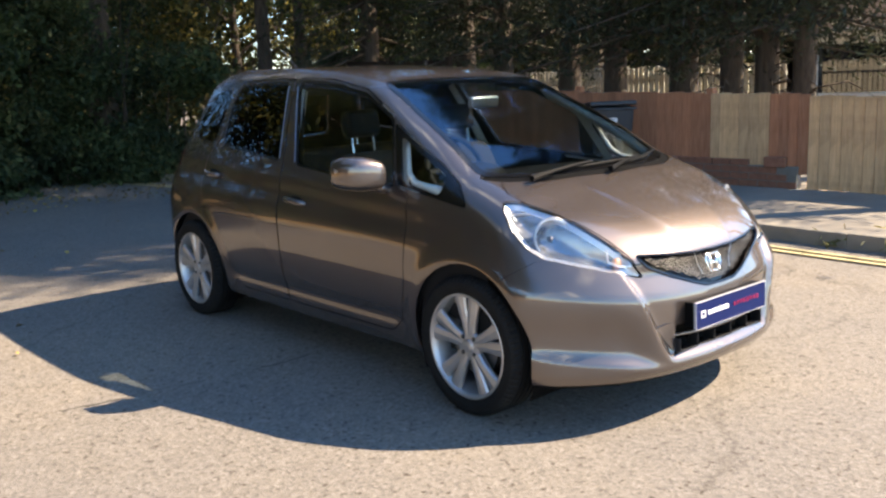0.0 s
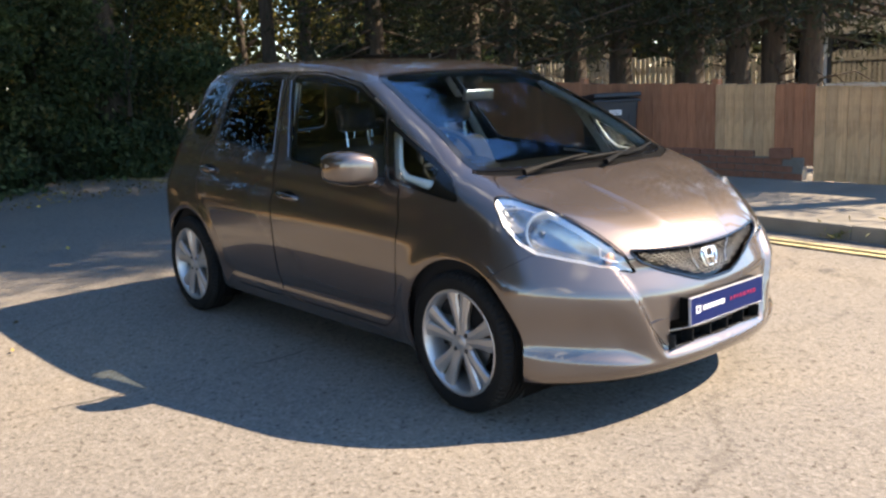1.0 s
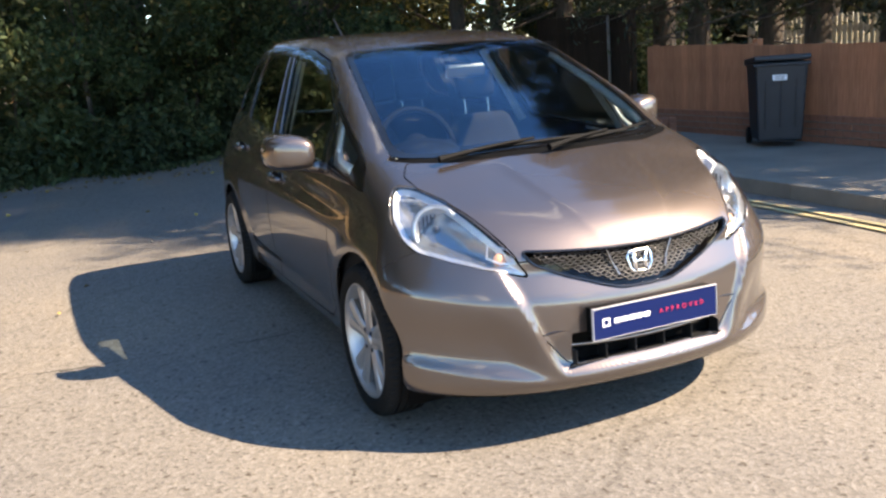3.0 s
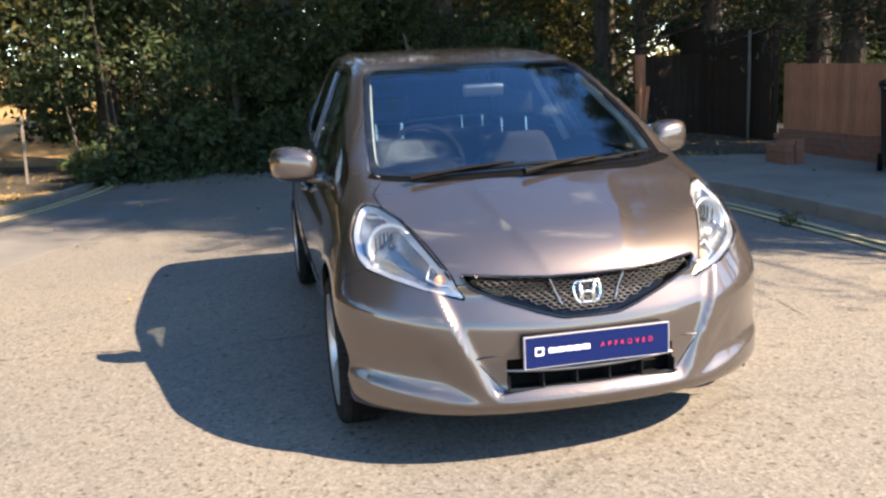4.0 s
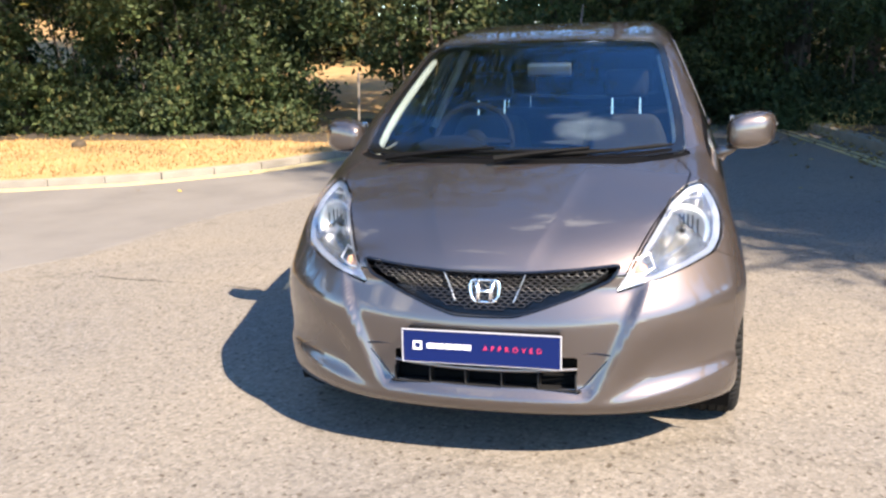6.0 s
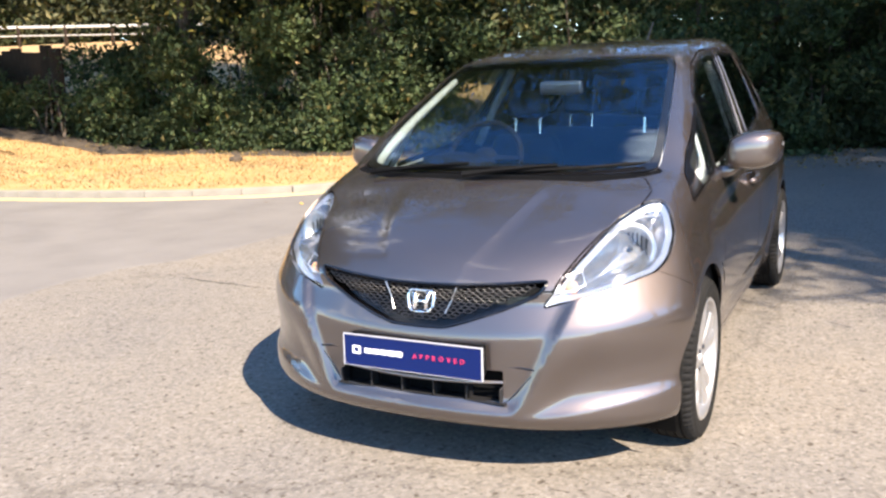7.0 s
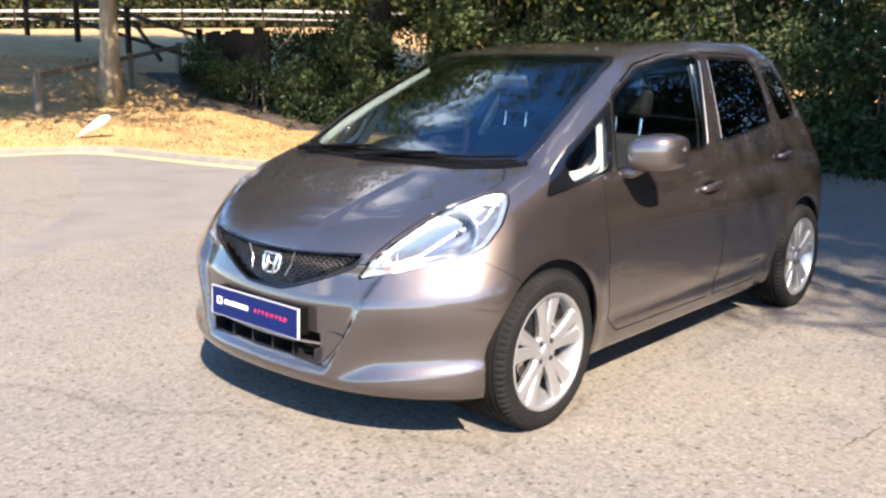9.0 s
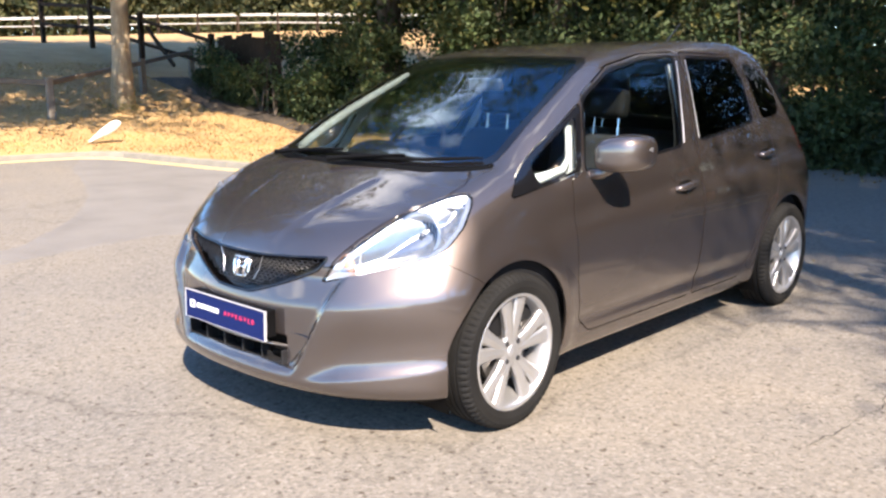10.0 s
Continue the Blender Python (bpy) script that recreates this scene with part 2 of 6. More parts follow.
def wood_material(name, dark, light, wear=0.5):
    m = material(name, rough=0.85)
    c = place_coords(m, "Object")
    rnd = m.node_tree.nodes.new("ShaderNodeObjectInfo").outputs["Random"]
    mapping = node(m, "ShaderNodeMapping", Scale=(28.0, 28.0, 1.6))
    join(m, c, mapping.inputs["Vector"])
    shift = node(m, "ShaderNodeCombineXYZ")
    mul = m.node_tree.nodes.new("ShaderNodeMath")
    mul.operation = "MULTIPLY"
    mul.inputs[1].default_value = 37.0
    join(m, rnd, mul.inputs[0])
    join(m, mul.outputs[0], shift.inputs[0])
    join(m, shift.outputs[0], mapping.inputs["Location"])
    grain = noise_tex(m, 2.2, 6, mapping.outputs[0], 0.65)
    stain = noise_tex(m, 2.8, 5, c, 0.6)
    tone = ramp(m, grain, [(0.30, dark), (0.70, light)])
    tint = ramp(m, rnd, [(0.0, (0.80, 0.80, 0.80)), (1.0, (1.15, 1.12, 1.08))])
    tone = mixed(m, 1.0, tone, tint, "MULTIPLY")
    marks = ramp(m, stain, [(0.35, (0.62, 0.60, 0.58)), (0.55, (1.0, 1.0, 1.0))])
    paint(m, mixed(m, wear, tone, marks, "MULTIPLY"))
    bump(m, grain, 0.4, 0.003)
    return m


WOOD_BROWN = wood_material("stained_brown_board", (0.31, 0.118, 0.056), (0.50, 0.215, 0.112), 0.4)
WOOD_PALE = wood_material("weathered_pale_board", (0.56, 0.32, 0.155), (0.80, 0.50, 0.27), 0.75)
# near-black tone carries shade that the trees do not cast on the boards
WOOD_DARK = wood_material("shade_darkened_timber", (0.020, 0.014, 0.010), (0.050, 0.034, 0.024), 0.5)
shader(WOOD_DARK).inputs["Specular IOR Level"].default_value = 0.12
WOOD_GREY = wood_material("grey_old_rail", (0.10, 0.085, 0.070), (0.20, 0.17, 0.14), 0.5)
WOOD_WHITE = wood_material("bleached_slat", (0.50, 0.46, 0.35), (0.70, 0.65, 0.52), 0.5)


def bark_material(name, dark, light):
    m = material(name, rough=0.95)
    c = place_coords(m)
    mapping = node(m, "ShaderNodeMapping", Scale=(9.0, 9.0, 1.8))
    join(m, c, mapping.inputs["Vector"])
    g = noise_tex(m, 2.0, 6, mapping.outputs[0], 0.7)
    paint(m, ramp(m, g, [(0.3, dark), (0.7, light)]))
    bump(m, g, 0.9, 0.03)
    return m


BARK_DARK = bark_material("dark_bark", (0.035, 0.026, 0.020), (0.10, 0.078, 0.058))
BARK_PALE = bark_material("pale_bark", (0.20, 0.15, 0.10), (0.40, 0.32, 0.22))


def leaf_material(name, stops, through=0.35):
    m = material(name, rough=0.62, Specular_IOR_Level=0.3)
    geo = m.node_tree.nodes.new("ShaderNodeNewGeometry")
    tone = ramp(m, geo.outputs["Random Per Island"], stops)
    drift = noise_tex(m, 0.9, 4, None, 0.6)
    tone = mixed(m, 0.85, tone, ramp(m, drift, [(0.37, (0.42, 0.46, 0.45)), (0.53, (0.92, 0.93, 0.88)), (0.67, (1.45, 1.38, 1.18))]), "MULTIPLY")
    paint(m, tone)
    t = m.node_tree
    tl = t.nodes.new("ShaderNodeBsdfTranslucent")
    mix = t.nodes.new("ShaderNodeMixShader")
    mix.inputs[0].default_value = through
    join(m, tone, tl.inputs["Color"])
    join(m, shader(m).outputs[0], mix.inputs[1])
    join(m, tl.outputs[0], mix.inputs[2])
    join(m, mix.outputs[0], t.nodes["Material Output"].inputs[0])
    return m


LEAF_HEDGE = leaf_material("hedge_leaf", [(0.0, (0.024, 0.040, 0.015)), (0.55, (0.050, 0.076, 0.029)), (0.85, (0.076, 0.104, 0.044)), (0.97, (0.12, 0.12, 0.048)), (1.0, (0.15, 0.11, 0.034))])
LEAF_TREE = leaf_material("tree_leaf", [(0.0, (0.020, 0.036, 0.010)), (0.5, (0.042, 0.060, 0.017)), (0.85, (0.085, 0.092, 0.026)), (1.0, (0.20, 0.16, 0.035))])
LEAF_FAR = leaf_material("far_leaf", [(0.0, (0.026, 0.036, 0.014)), (0.5, (0.055, 0.064, 0.027)), (0.85, (0.100, 0.098, 0.044)), (1.0, (0.20, 0.17, 0.07))], 0.4)
LEAF_GOLD = leaf_material("yellowing_leaf", [(0.0, (0.025, 0.035, 0.010)), (0.5, (0.06, 0.065, 0.020)), (0.85, (0.13, 0.115, 0.032)), (1.0, (0.30, 0.23, 0.05))], 0.45)
NEEDLE = leaf_material("conifer_needle", [(0.0, (0.017, 0.026, 0.014)), (0.6, (0.034, 0.045, 0.023)), (1.0, (0.062, 0.066, 0.032))], 0.2)
BLADE = leaf_material("dry_blade", [(0.0, (0.25, 0.155, 0.062)), (0.6, (0.36, 0.235, 0.102)), (1.0, (0.47, 0.335, 0.165))], 0.25)
WEED = leaf_material("weed_leaf", [(0.0, (0.08, 0.10, 0.03)), (0.6, (0.20, 0.19, 0.08)), (1.0, (0.36, 0.28, 0.12))], 0.3)
DEAD_LEAF = leaf_material("fallen_leaf", [(0.0, (0.10, 0.06, 0.025)), (0.6, (0.26, 0.17, 0.06)), (1.0, (0.50, 0.36, 0.10))], 0.2)

# ---- mesh tools ----
def mesh_from(name, verts, faces, mat, smooth=True):
    me = bpy.data.meshes.new(name)
    me.from_pydata(np.asarray(verts, float).tolist(), [], [list(map(int, f)) for f in faces])
    if mat:
        me.materials.append(mat)
    me.polygons.foreach_set("use_smooth", [smooth] * len(me.polygons))
    me.update()
    return me


def part(name, bm, mat, parent=None, label="", smooth=False):
    """One mesh object from a bmesh, under a thing or under a part."""
    me = bpy.data.meshes.new(name)
    bm.to_mesh(me)
    bm.free()
    me.materials.append(mat)
    if smooth:
        me.polygons.foreach_set("use_smooth", [True] * len(me.polygons))
    ob = new(name, me)
    ob.parent = parent
    return tagged(ob, label) if label else ob


def thing(name, at, label, category, group="", kind=""):
    ob = new(name)
    ob.empty_display_size = 0.1
    ob.matrix_basis = at if isinstance(at, Matrix) else Matrix.Translation(at)
    return tagged(ob, label, category, group, kind)


def add_box(bm, size, at=(0, 0, 0), turn=(0, 0, 0), bevel=0.0, segments=2):
    m = pose(*at, *turn) @ Matrix.Diagonal((*size, 1))
    made = bmesh.ops.create_cube(bm, size=1.0, matrix=m)["verts"]
    if bevel:
        edges = list({e for v in made for e in v.link_edges})
        bmesh.ops.bevel(bm, geom=edges, offset=bevel, segments=segments, affect="EDGES", profile=0.6)
    return made


def box_mesh(size, at=(0, 0, 0), turn=(0, 0, 0), bevel=0.0, segments=2):
    bm = bmesh.new()
    add_box(bm, size, at, turn, bevel, segments)
    return bm


def tube(bm, points, radii, sides=8, caps=True):
    """A round tube along points, with a radius at each."""
    rings = []
    pts = [Vector(p) for p in points]
    radii = radii if hasattr(radii, "__len__") else [radii] * len(pts)
    for i, p in enumerate(pts):
        d = (pts[min(i + 1, len(pts) - 1)] - pts[max(i - 1, 0)]).normalized()
        up = Vector((0, 0, 1)) if abs(d.z) < 0.9 else Vector((1, 0, 0))
        a = d.cross(up).normalized()
        b = d.cross(a)
        rings.append([bm.verts.new(p + (a * math.cos(t) + b * math.sin(t)) * radii[i])
                      for t in (2 * math.pi * k / sides for k in range(sides))])
    for r0, r1 in zip(rings, rings[1:]):
        for k in range(sides):
            bm.faces.new((r0[k], r0[(k + 1) % sides], r1[(k + 1) % sides], r1[k]))
    if caps:
        bm.faces.new(rings[0][::-1])
        bm.faces.new(rings[-1])


def lathe(bm, profile, sides=48, m=None, closed=False):
    """Turn a profile of (radius, along x) round the x axis."""
    rings = []
    for r, x in profile:
        ring = []
        for k in range(sides):
            t = 2 * math.pi * k / sides
            v = Vector((x, r * math.cos(t), r * math.sin(t)))
            ring.append(bm.verts.new(m @ v if m else v))
        rings.append(ring)
    pairs = list(zip(rings, rings[1:])) + ([(rings[-1], rings[0])] if closed else [])
    for r0, r1 in pairs:
        for k in range(sides):
            bm.faces.new((r0[k], r0[(k + 1) % sides], r1[(k + 1) % sides], r1[k]))
    return rings


def curve(xs, ys):
    """A smooth curve through points, as a function of arrays."""
    xs, ys = np.array(xs, float), np.array(ys, float)
    h = np.diff(xs)
    d = np.diff(ys) / h
    t = np.empty_like(ys)
    t[0], t[-1] = d[0], d[-1]
    t[1:-1] = (d[:-1] * h[1:] + d[1:] * h[:-1]) / (h[1:] + h[:-1])
    flat = d[:-1] * d[1:] <= 0
    t[1:-1][flat] = 0

    def at(x):
        x = np.clip(np.asarray(x, float), xs[0], xs[-1])
        i = np.clip(np.searchsorted(xs, x) - 1, 0, len(xs) - 2)
        s = (x - xs[i]) / h[i]
        return ((1 + 2 * s) * (1 - s) ** 2 * ys[i] + s * (1 - s) ** 2 * h[i] * t[i]
                + s * s * (3 - 2 * s) * ys[i + 1] + s * s * (s - 1) * h[i] * t[i + 1])
    return at


def smax(a, b, k):
    h = np.clip(0.5 + 0.5 * (a - b) / k, 0, 1)
    return a * h + b * (1 - h) + k * h * (1 - h)


def step(a, b, x):
    t = np.clip((x - a) / (b - a), 0, 1)
    return t * t * (3 - 2 * t)


def inside_of(poly, u, v, rounding=0.0):
    """Signed distance to a closed outline: negative inside."""
    p = np.array(poly, float)
    q = np.roll(p, -1, 0)
    best = np.full(u.shape, 1e9)
    odd = np.zeros(u.shape, bool)
    for (ax, ay), (bx, by) in zip(p, q):
        ex, ey = bx - ax, by - ay
        s = np.clip(((u - ax) * ex + (v - ay) * ey) / (ex * ex + ey * ey), 0, 1)
        best = np.minimum(best, (u - ax - s * ex) ** 2 + (v - ay - s * ey) ** 2)
        if by != ay:
            cross = (ay > v) != (by > v)
            odd ^= cross & (u < ex * (v - ay) / (by - ay) + ax)
    d = np.sqrt(best)
    return np.where(odd, -d, d)


def rounded(poly, r, n=4):
    """An outline with its corners rounded off."""
    out = []
    k = len(poly)
    for i in range(k):
        p0, p1, p2 = (Vector(poly[j % k]) for j in (i - 1, i, i + 1))
        a, b = p0 - p1, p2 - p1
        c = min(r, a.length * 0.45, b.length * 0.45)
        a, b = p1 + a.normalized() * c, p1 + b.normalized() * c
        for j in range(n + 1):
            t = j / n
            out.append(tuple(a * (1 - t) ** 2 + p1 * 2 * t * (1 - t) + b * t * t))
    return out


def cut(verts, tris, field):
    """Split a triangle mesh along field = 0: (verts, tris below, tris above)."""
    f = np.where(np.abs(field) < 1e-7, 1e-7, field)
    verts = np.asarray(verts, float)
    neg = f[tris] < 0
    count = neg.sum(1)
    below, above = [tris[count == 3]], [tris[count == 0]]
    new_at = [verts]
    made = {}
    mixed_rows = (count == 1) | (count == 2)
    base, fresh = len(verts), []

    def mid(a, b):
        key = (a, b) if a < b else (b, a)
        if key not in made:
            u = f[a] / (f[a] - f[b])
            fresh.append(verts[a] + u * (verts[b] - verts[a]))
            made[key] = base + len(fresh) - 1
        return made[key]
    lower, upper = [], []
    for t, n in zip(tris[mixed_rows].tolist(), neg[mixed_rows].tolist()):
        lone = sum(n) == 1
        i = n.index(lone)
        a, b, c = t[i], t[(i + 1) % 3], t[(i + 2) % 3]
        ab, ac = mid(a, b), mid(a, c)
        one, two = (lower, upper) if lone else (upper, lower)
        one.append((a, ab, ac))
        two.extend(((ab, b, c), (ab, c, ac)))
    if fresh:
        new_at.append(np.array(fresh))
    below.append(np.array(lower, int).reshape(-1, 3))
    above.append(np.array(upper, int).reshape(-1, 3))
    return np.vstack(new_at), np.vstack(below), np.vstack(above)


def compact(verts, tris):
    used, back = np.unique(tris, return_inverse=True)
    return verts[used], back.reshape(-1, 3)

# ---- the car: body surface ----
# front towards -y, wheels on z = 0, right-hand side at -x
TOP = curve([-2.10, -1.95, -1.88, -1.75, -1.55, -1.36, -1.27, -1.05, -0.75, -0.46, -0.2, 0.2, 0.7, 1.2, 1.5, 1.62, 1.72, 1.84, 1.95],
            [0.53, 0.65, 0.72, 0.80, 0.89, 0.96, 0.99, 1.115, 1.26, 1.388, 1.437, 1.475, 1.497, 1.482, 1.39, 1.28, 1.12, 0.93, 0.7])
WIDE = curve([0.15, 0.22, 0.32, 0.45, 0.6, 0.75, 0.9, 1.0, 1.2, 1.35, 1.45, 1.6],
             [0.755, 0.785, 0.805, 0.822, 0.832, 0.825, 0.785, 0.745, 0.66, 0.592, 0.54, 0.46])
NOSE = curve([0.1, 0.18, 0.215, 0.235, 0.26, 0.36, 0.50], [-1.86, -1.915, -1.945, -1.958, -1.962, -1.957, -1.957])
TAIL = curve([0.1, 0.25, 0.4, 0.6, 0.75, 0.95, 1.2, 1.45],
             [1.75, 1.83, 1.87, 1.87, 1.85, 1.77, 1.64, 1.49])


CHEEK = curve([0.24, 0.28, 0.34, 0.43, 0.52, 0.64], [0.325, 0.362, 0.398, 0.440, 0.482, 0.525])
RIDGE = curve([-1.95, -1.885, -1.79, -1.67, -1.55, -1.46, -1.36], [0.10, 0.128, 0.175, 0.218, 0.245, 0.265, 0.28])


def eased(x):
    """Rises steeply from a sharp start, then levels out."""
    t = np.clip(x, 0, 1)
    return t * (2 - t)


def nose_line(ax, z):
    """The bumper's face: a shoulder, a hollow middle, proud cheeks and a lip."""
    shoulder = 0.503 + 0.12 * ax ** 2
    face = smax(NOSE(z), -1.957 + 0.42 * (z - shoulder), 0.010)
    face = smax(face, -1.895 + 0.83 * (z - 0.68), 0.03)
    outer = ax - CHEEK(z)
    middle = eased(-outer / 0.05)
    face = face + 0.026 * middle * eased((z - 0.262) / 0.05) * step(0.68, 0.60, z)
    wing = 0.245 + 0.16 * (ax - 0.37)
    hollow = eased((z - wing) / 0.065) * step(shoulder - 0.01, wing + 0.09, z)
    return face + 0.026 * step(0.0, 0.13, outer) * hollow


def body_field(x, y, z):
    ax = np.abs(x)
    wide = WIDE(z) - 0.05 * step(-0.6, -1.9, y) * step(0.55, 0.85, z) - 0.02 * step(0.3, 1.9, y) - 0.05 * step(0.9, 1.9, y) * step(0.8, 1.4, z)
    wide = wide + 0.02 * step(-1.4, -1.65, y) * step(0.6, 0.4, z)
    # swelling of the arches and the crease that climbs along the doors
    for yc in (-1.25, 1.25):
        r = np.hypot(y - yc, z - 0.30)
        wide = wide + 0.012 * np.exp(-((r - 0.36) / 0.06) ** 2)
    line = 0.70 + 0.055 * (y + 1.2)
    wide = wide - 0.012 * np.exp(-((z - line - 0.06) / 0.05) ** 2) * step(-1.25, -0.7, y)
    wide = wide - 0.012 * np.exp(-((z - 0.33) / 0.035) ** 2) * step(-0.95, -0.7, y) * step(0.95, 0.7, y)
    side = ax - wide
    top = z - (TOP(y - 0.27 * ax ** 2) - 0.015 * ax ** 2)
    top = top + 0.0065 * eased((ax - RIDGE(y)) / 0.06) * step(-1.36, -1.5, y)
    nose = nose_line(ax, z) + (0.20 + 0.07 * step(0.45, 0.7, z)) * ax ** 2 + 0.45 * ax ** 4
    front = nose - y
    tail = y - (TAIL(z) - 0.14 * ax ** 2 - 0.3 * ax ** 4)
    f = smax(side, top, 0.09 + 0.03 * step(-0.9, -1.5, y))
    f = smax(f, front, 0.06)
    f = smax(f, tail, 0.12)
    return smax(f, 0.18 - z, 0.03)


def body_grid(fore=140, aft=36, around=460, along=136):
    """The closed body skin as a grid of rays from a spine."""
    spine, zc = 1.30, 0.62
    lat = np.linspace(-math.pi / 2, 0, fore, endpoint=False)
    rear = np.linspace(-math.pi / 2, 0, aft, endpoint=False)
    ys = list(np.linspace(-spine, spine, along))
    th = np.arange(around) * 2 * math.pi / around
    rows = [(-spine, a) for a in lat[1:]] + [(y, 0.0) for y in ys] + [(spine, -a) for a in rear[1:][::-1]]
    origin = np.array([[0, y, zc] for y, _ in rows])[:, None, :]
    way = np.array([[(math.cos(a) * math.cos(t), math.sin(a), math.cos(a) * math.sin(t)) for t in th] for _, a in rows])
    origin = np.broadcast_to(origin, way.shape)
    ends_o = np.array([[0, -spine, zc], [0, spine, zc]], float)
    ends_w = np.array([[0, -1, 0], [0, 1, 0]], float)
    o = np.vstack((origin.reshape(-1, 3), ends_o))
    w = np.vstack((way.reshape(-1, 3), ends_w))
    lo, hi = np.zeros(len(o)), np.full(len(o), 1.6)
    for _ in range(40):
        mid = (lo + hi) / 2
        p = o + w * mid[:, None]
        out = body_field(p[:, 0], p[:, 1], p[:, 2]) > 0
        hi, lo = np.where(out, mid, hi), np.where(out, lo, mid)
    verts = o + w * lo[:, None]
    n = len(rows)
    i, j = np.meshgrid(np.arange(n - 1), np.arange(around), indexing="ij")
    a, b = i * around + j, i * around + (j + 1) % around
    c, d = a + around, b + around
    quads = np.stack((a.ravel(), b.ravel(), d.ravel(), c.ravel()), 1)
    tris = np.vstack((quads[:, [0, 1, 2]], quads[:, [0, 2, 3]]))
    k = np.arange(around)
    first = np.stack(((k + 1) % around, k, np.full(around, n * around)), 1)
    last = (n - 1) * around
    final = np.stack((last + k, last + (k + 1) % around, np.full(around, n * around + 1)), 1)
    return verts, np.vstack((tris, first, final))[:, ::-1].copy()

WHEELS_AT = 1.25


def normals_of(v):
    e = 1e-2
    g = [(body_field(*(v + d).T) - body_field(*(v - d).T)) for d in np.eye(3) * e]
    g = np.stack(g, 1)
    return g / np.maximum(np.linalg.norm(g, axis=1, keepdims=True), 1e-9)


def solve_along(origin, way, far=1.6):
    """Where rays from outside meet the body."""
    lo, hi = np.zeros(len(origin)), np.full(len(origin), far)
    for _ in range(36):
        mid = (lo + hi) / 2
        p = origin + way * mid[:, None]
        hit = body_field(p[:, 0], p[:, 1], p[:, 2]) < 0
        hi, lo = np.where(hit, mid, hi), np.where(hit, lo, mid)
    return origin + way * lo[:, None]


def on_front(x, z):
    x, z = np.broadcast_arrays(np.asarray(x, float), np.asarray(z, float))
    o = np.stack((x.ravel(), np.full(x.size, -2.4), z.ravel()), 1)
    return solve_along(o, np.tile([0.0, 1.0, 0.0], (len(o), 1)))


def on_top(x, y):
    x, y = np.broadcast_arrays(np.asarray(x, float), np.asarray(y, float))
    o = np.stack((x.ravel(), y.ravel(), np.full(x.size, 2.0)), 1)
    return solve_along(o, np.tile([0.0, 0.0, -1.0], (len(o), 1)))


def on_side(s, y, z):
    y, z = np.broadcast_arrays(np.asarray(y, float), np.asarray(z, float))
    o = np.stack((np.full(y.size, 1.5 * s), y.ravel(), z.ravel()), 1)
    return solve_along(o, np.tile([-1.0 * s, 0.0, 0.0], (len(o), 1)))


def shell(name, v, t, mat, parent, thick=0.01, label="", lift=0.0, edge=True):
    """A curved panel cut from the body skin, with thickness and true normals."""
    v, t = compact(v, t)
    n = normals_of(v)
    v = v + n * lift
    k = len(v)
    pairs = np.vstack((t[:, [0, 1]], t[:, [1, 2]], t[:, [2, 0]]))
    keys = {(int(a), int(b)) for a, b in pairs}
    rim = [(a, b) for a, b in keys if (b, a) not in keys] if edge else []
    inner = v - n * thick
    faces = [tuple(f) for f in t] + [tuple(f[::-1] + k) for f in t]
    verts, norms = [v, inner], [n, -n]
    count = 2 * k
    extra, extra_n = [], []
    for a, b in rim:
        d = np.cross(v[b] - v[a], inner[a] - v[a])
        d = d / max(np.linalg.norm(d), 1e-9)
        extra += [v[a], v[b], inner[b], inner[a]]
        extra_n += [-d] * 4
        faces.append((count + 3, count + 2, count + 1, count))
        count += 4
    if extra:
        verts.append(np.array(extra))
        norms.append(np.array(extra_n))
    me = mesh_from(name, np.vstack(verts), [tuple(int(i) for i in f) for f in faces], mat)
    me.normals_split_custom_set_from_vertices(np.vstack(norms).tolist())
    ob = new(name, me)
    ob.parent = parent
    return tagged(ob, label) if label else ob


class Skin:
    """The body skin, from which panels are taken one by one."""

    def __init__(self):
        self.v, self.t = body_grid()

    def drop(self, fn):
        f = fn(*self.v.T)
        self.v, _, self.t = cut(self.v, self.t, f)
        self.v, self.t = compact(self.v, self.t)

    def take(self, fn, gap=0.0025):
        v, piece, _ = cut(self.v, self.t, fn(*self.v.T) + gap)
        out = compact(v, piece)
        self.drop(lambda x, y, z: fn(x, y, z) - gap)
        return out


def side_region(poly, s, r=0.03, least=0.4):
    poly = rounded(poly, r)
    return lambda x, y, z: np.maximum(inside_of(poly, y, z), least - s * x)


def front_region(poly, r=0.02, behind=-1.2):
    poly = rounded(poly, r)
    return lambda x, y, z: np.maximum(inside_of(poly, x, z), y - behind)


def top_region(poly, r=0.03, above=0.5):
    poly = rounded(poly, r)
    return lambda x, y, z: np.maximum(inside_of(poly, x, y), above - z)


def both_sides(half):
    return [(x, y) for x, y in half] + [(-x, y) for x, y in half[::-1] if abs(x) > 1e-6]


# outlines, as (along, up) on the flanks and (across, up) or (across, along) elsewhere
SAIL = [(-1.225, 0.866), (-1.14, 0.95), (-0.99, 1.04), (-0.63, 1.205), (-0.765, 0.935), (-1.09, 0.886)]
SAIL_PANE = [(-1.06, 0.985), (-0.69, 1.155), (-0.795, 0.945), (-1.05, 0.905)]
FRONT_DOOR = [(-0.845, 0.912), (-0.765, 0.928), (-0.60, 1.235), (-0.33, 1.358), (0.0, 1.415), (0.30, 1.428), (0.36, 1.428),
              (0.30, 1.2), (0.235, 0.99), (0.215, 0.81), (0.20, 0.6), (0.20, 0.30), (0.165, 0.258), (-0.72, 0.262), (-0.80, 0.33), (-0.85, 0.5), (-0.87, 0.73)]
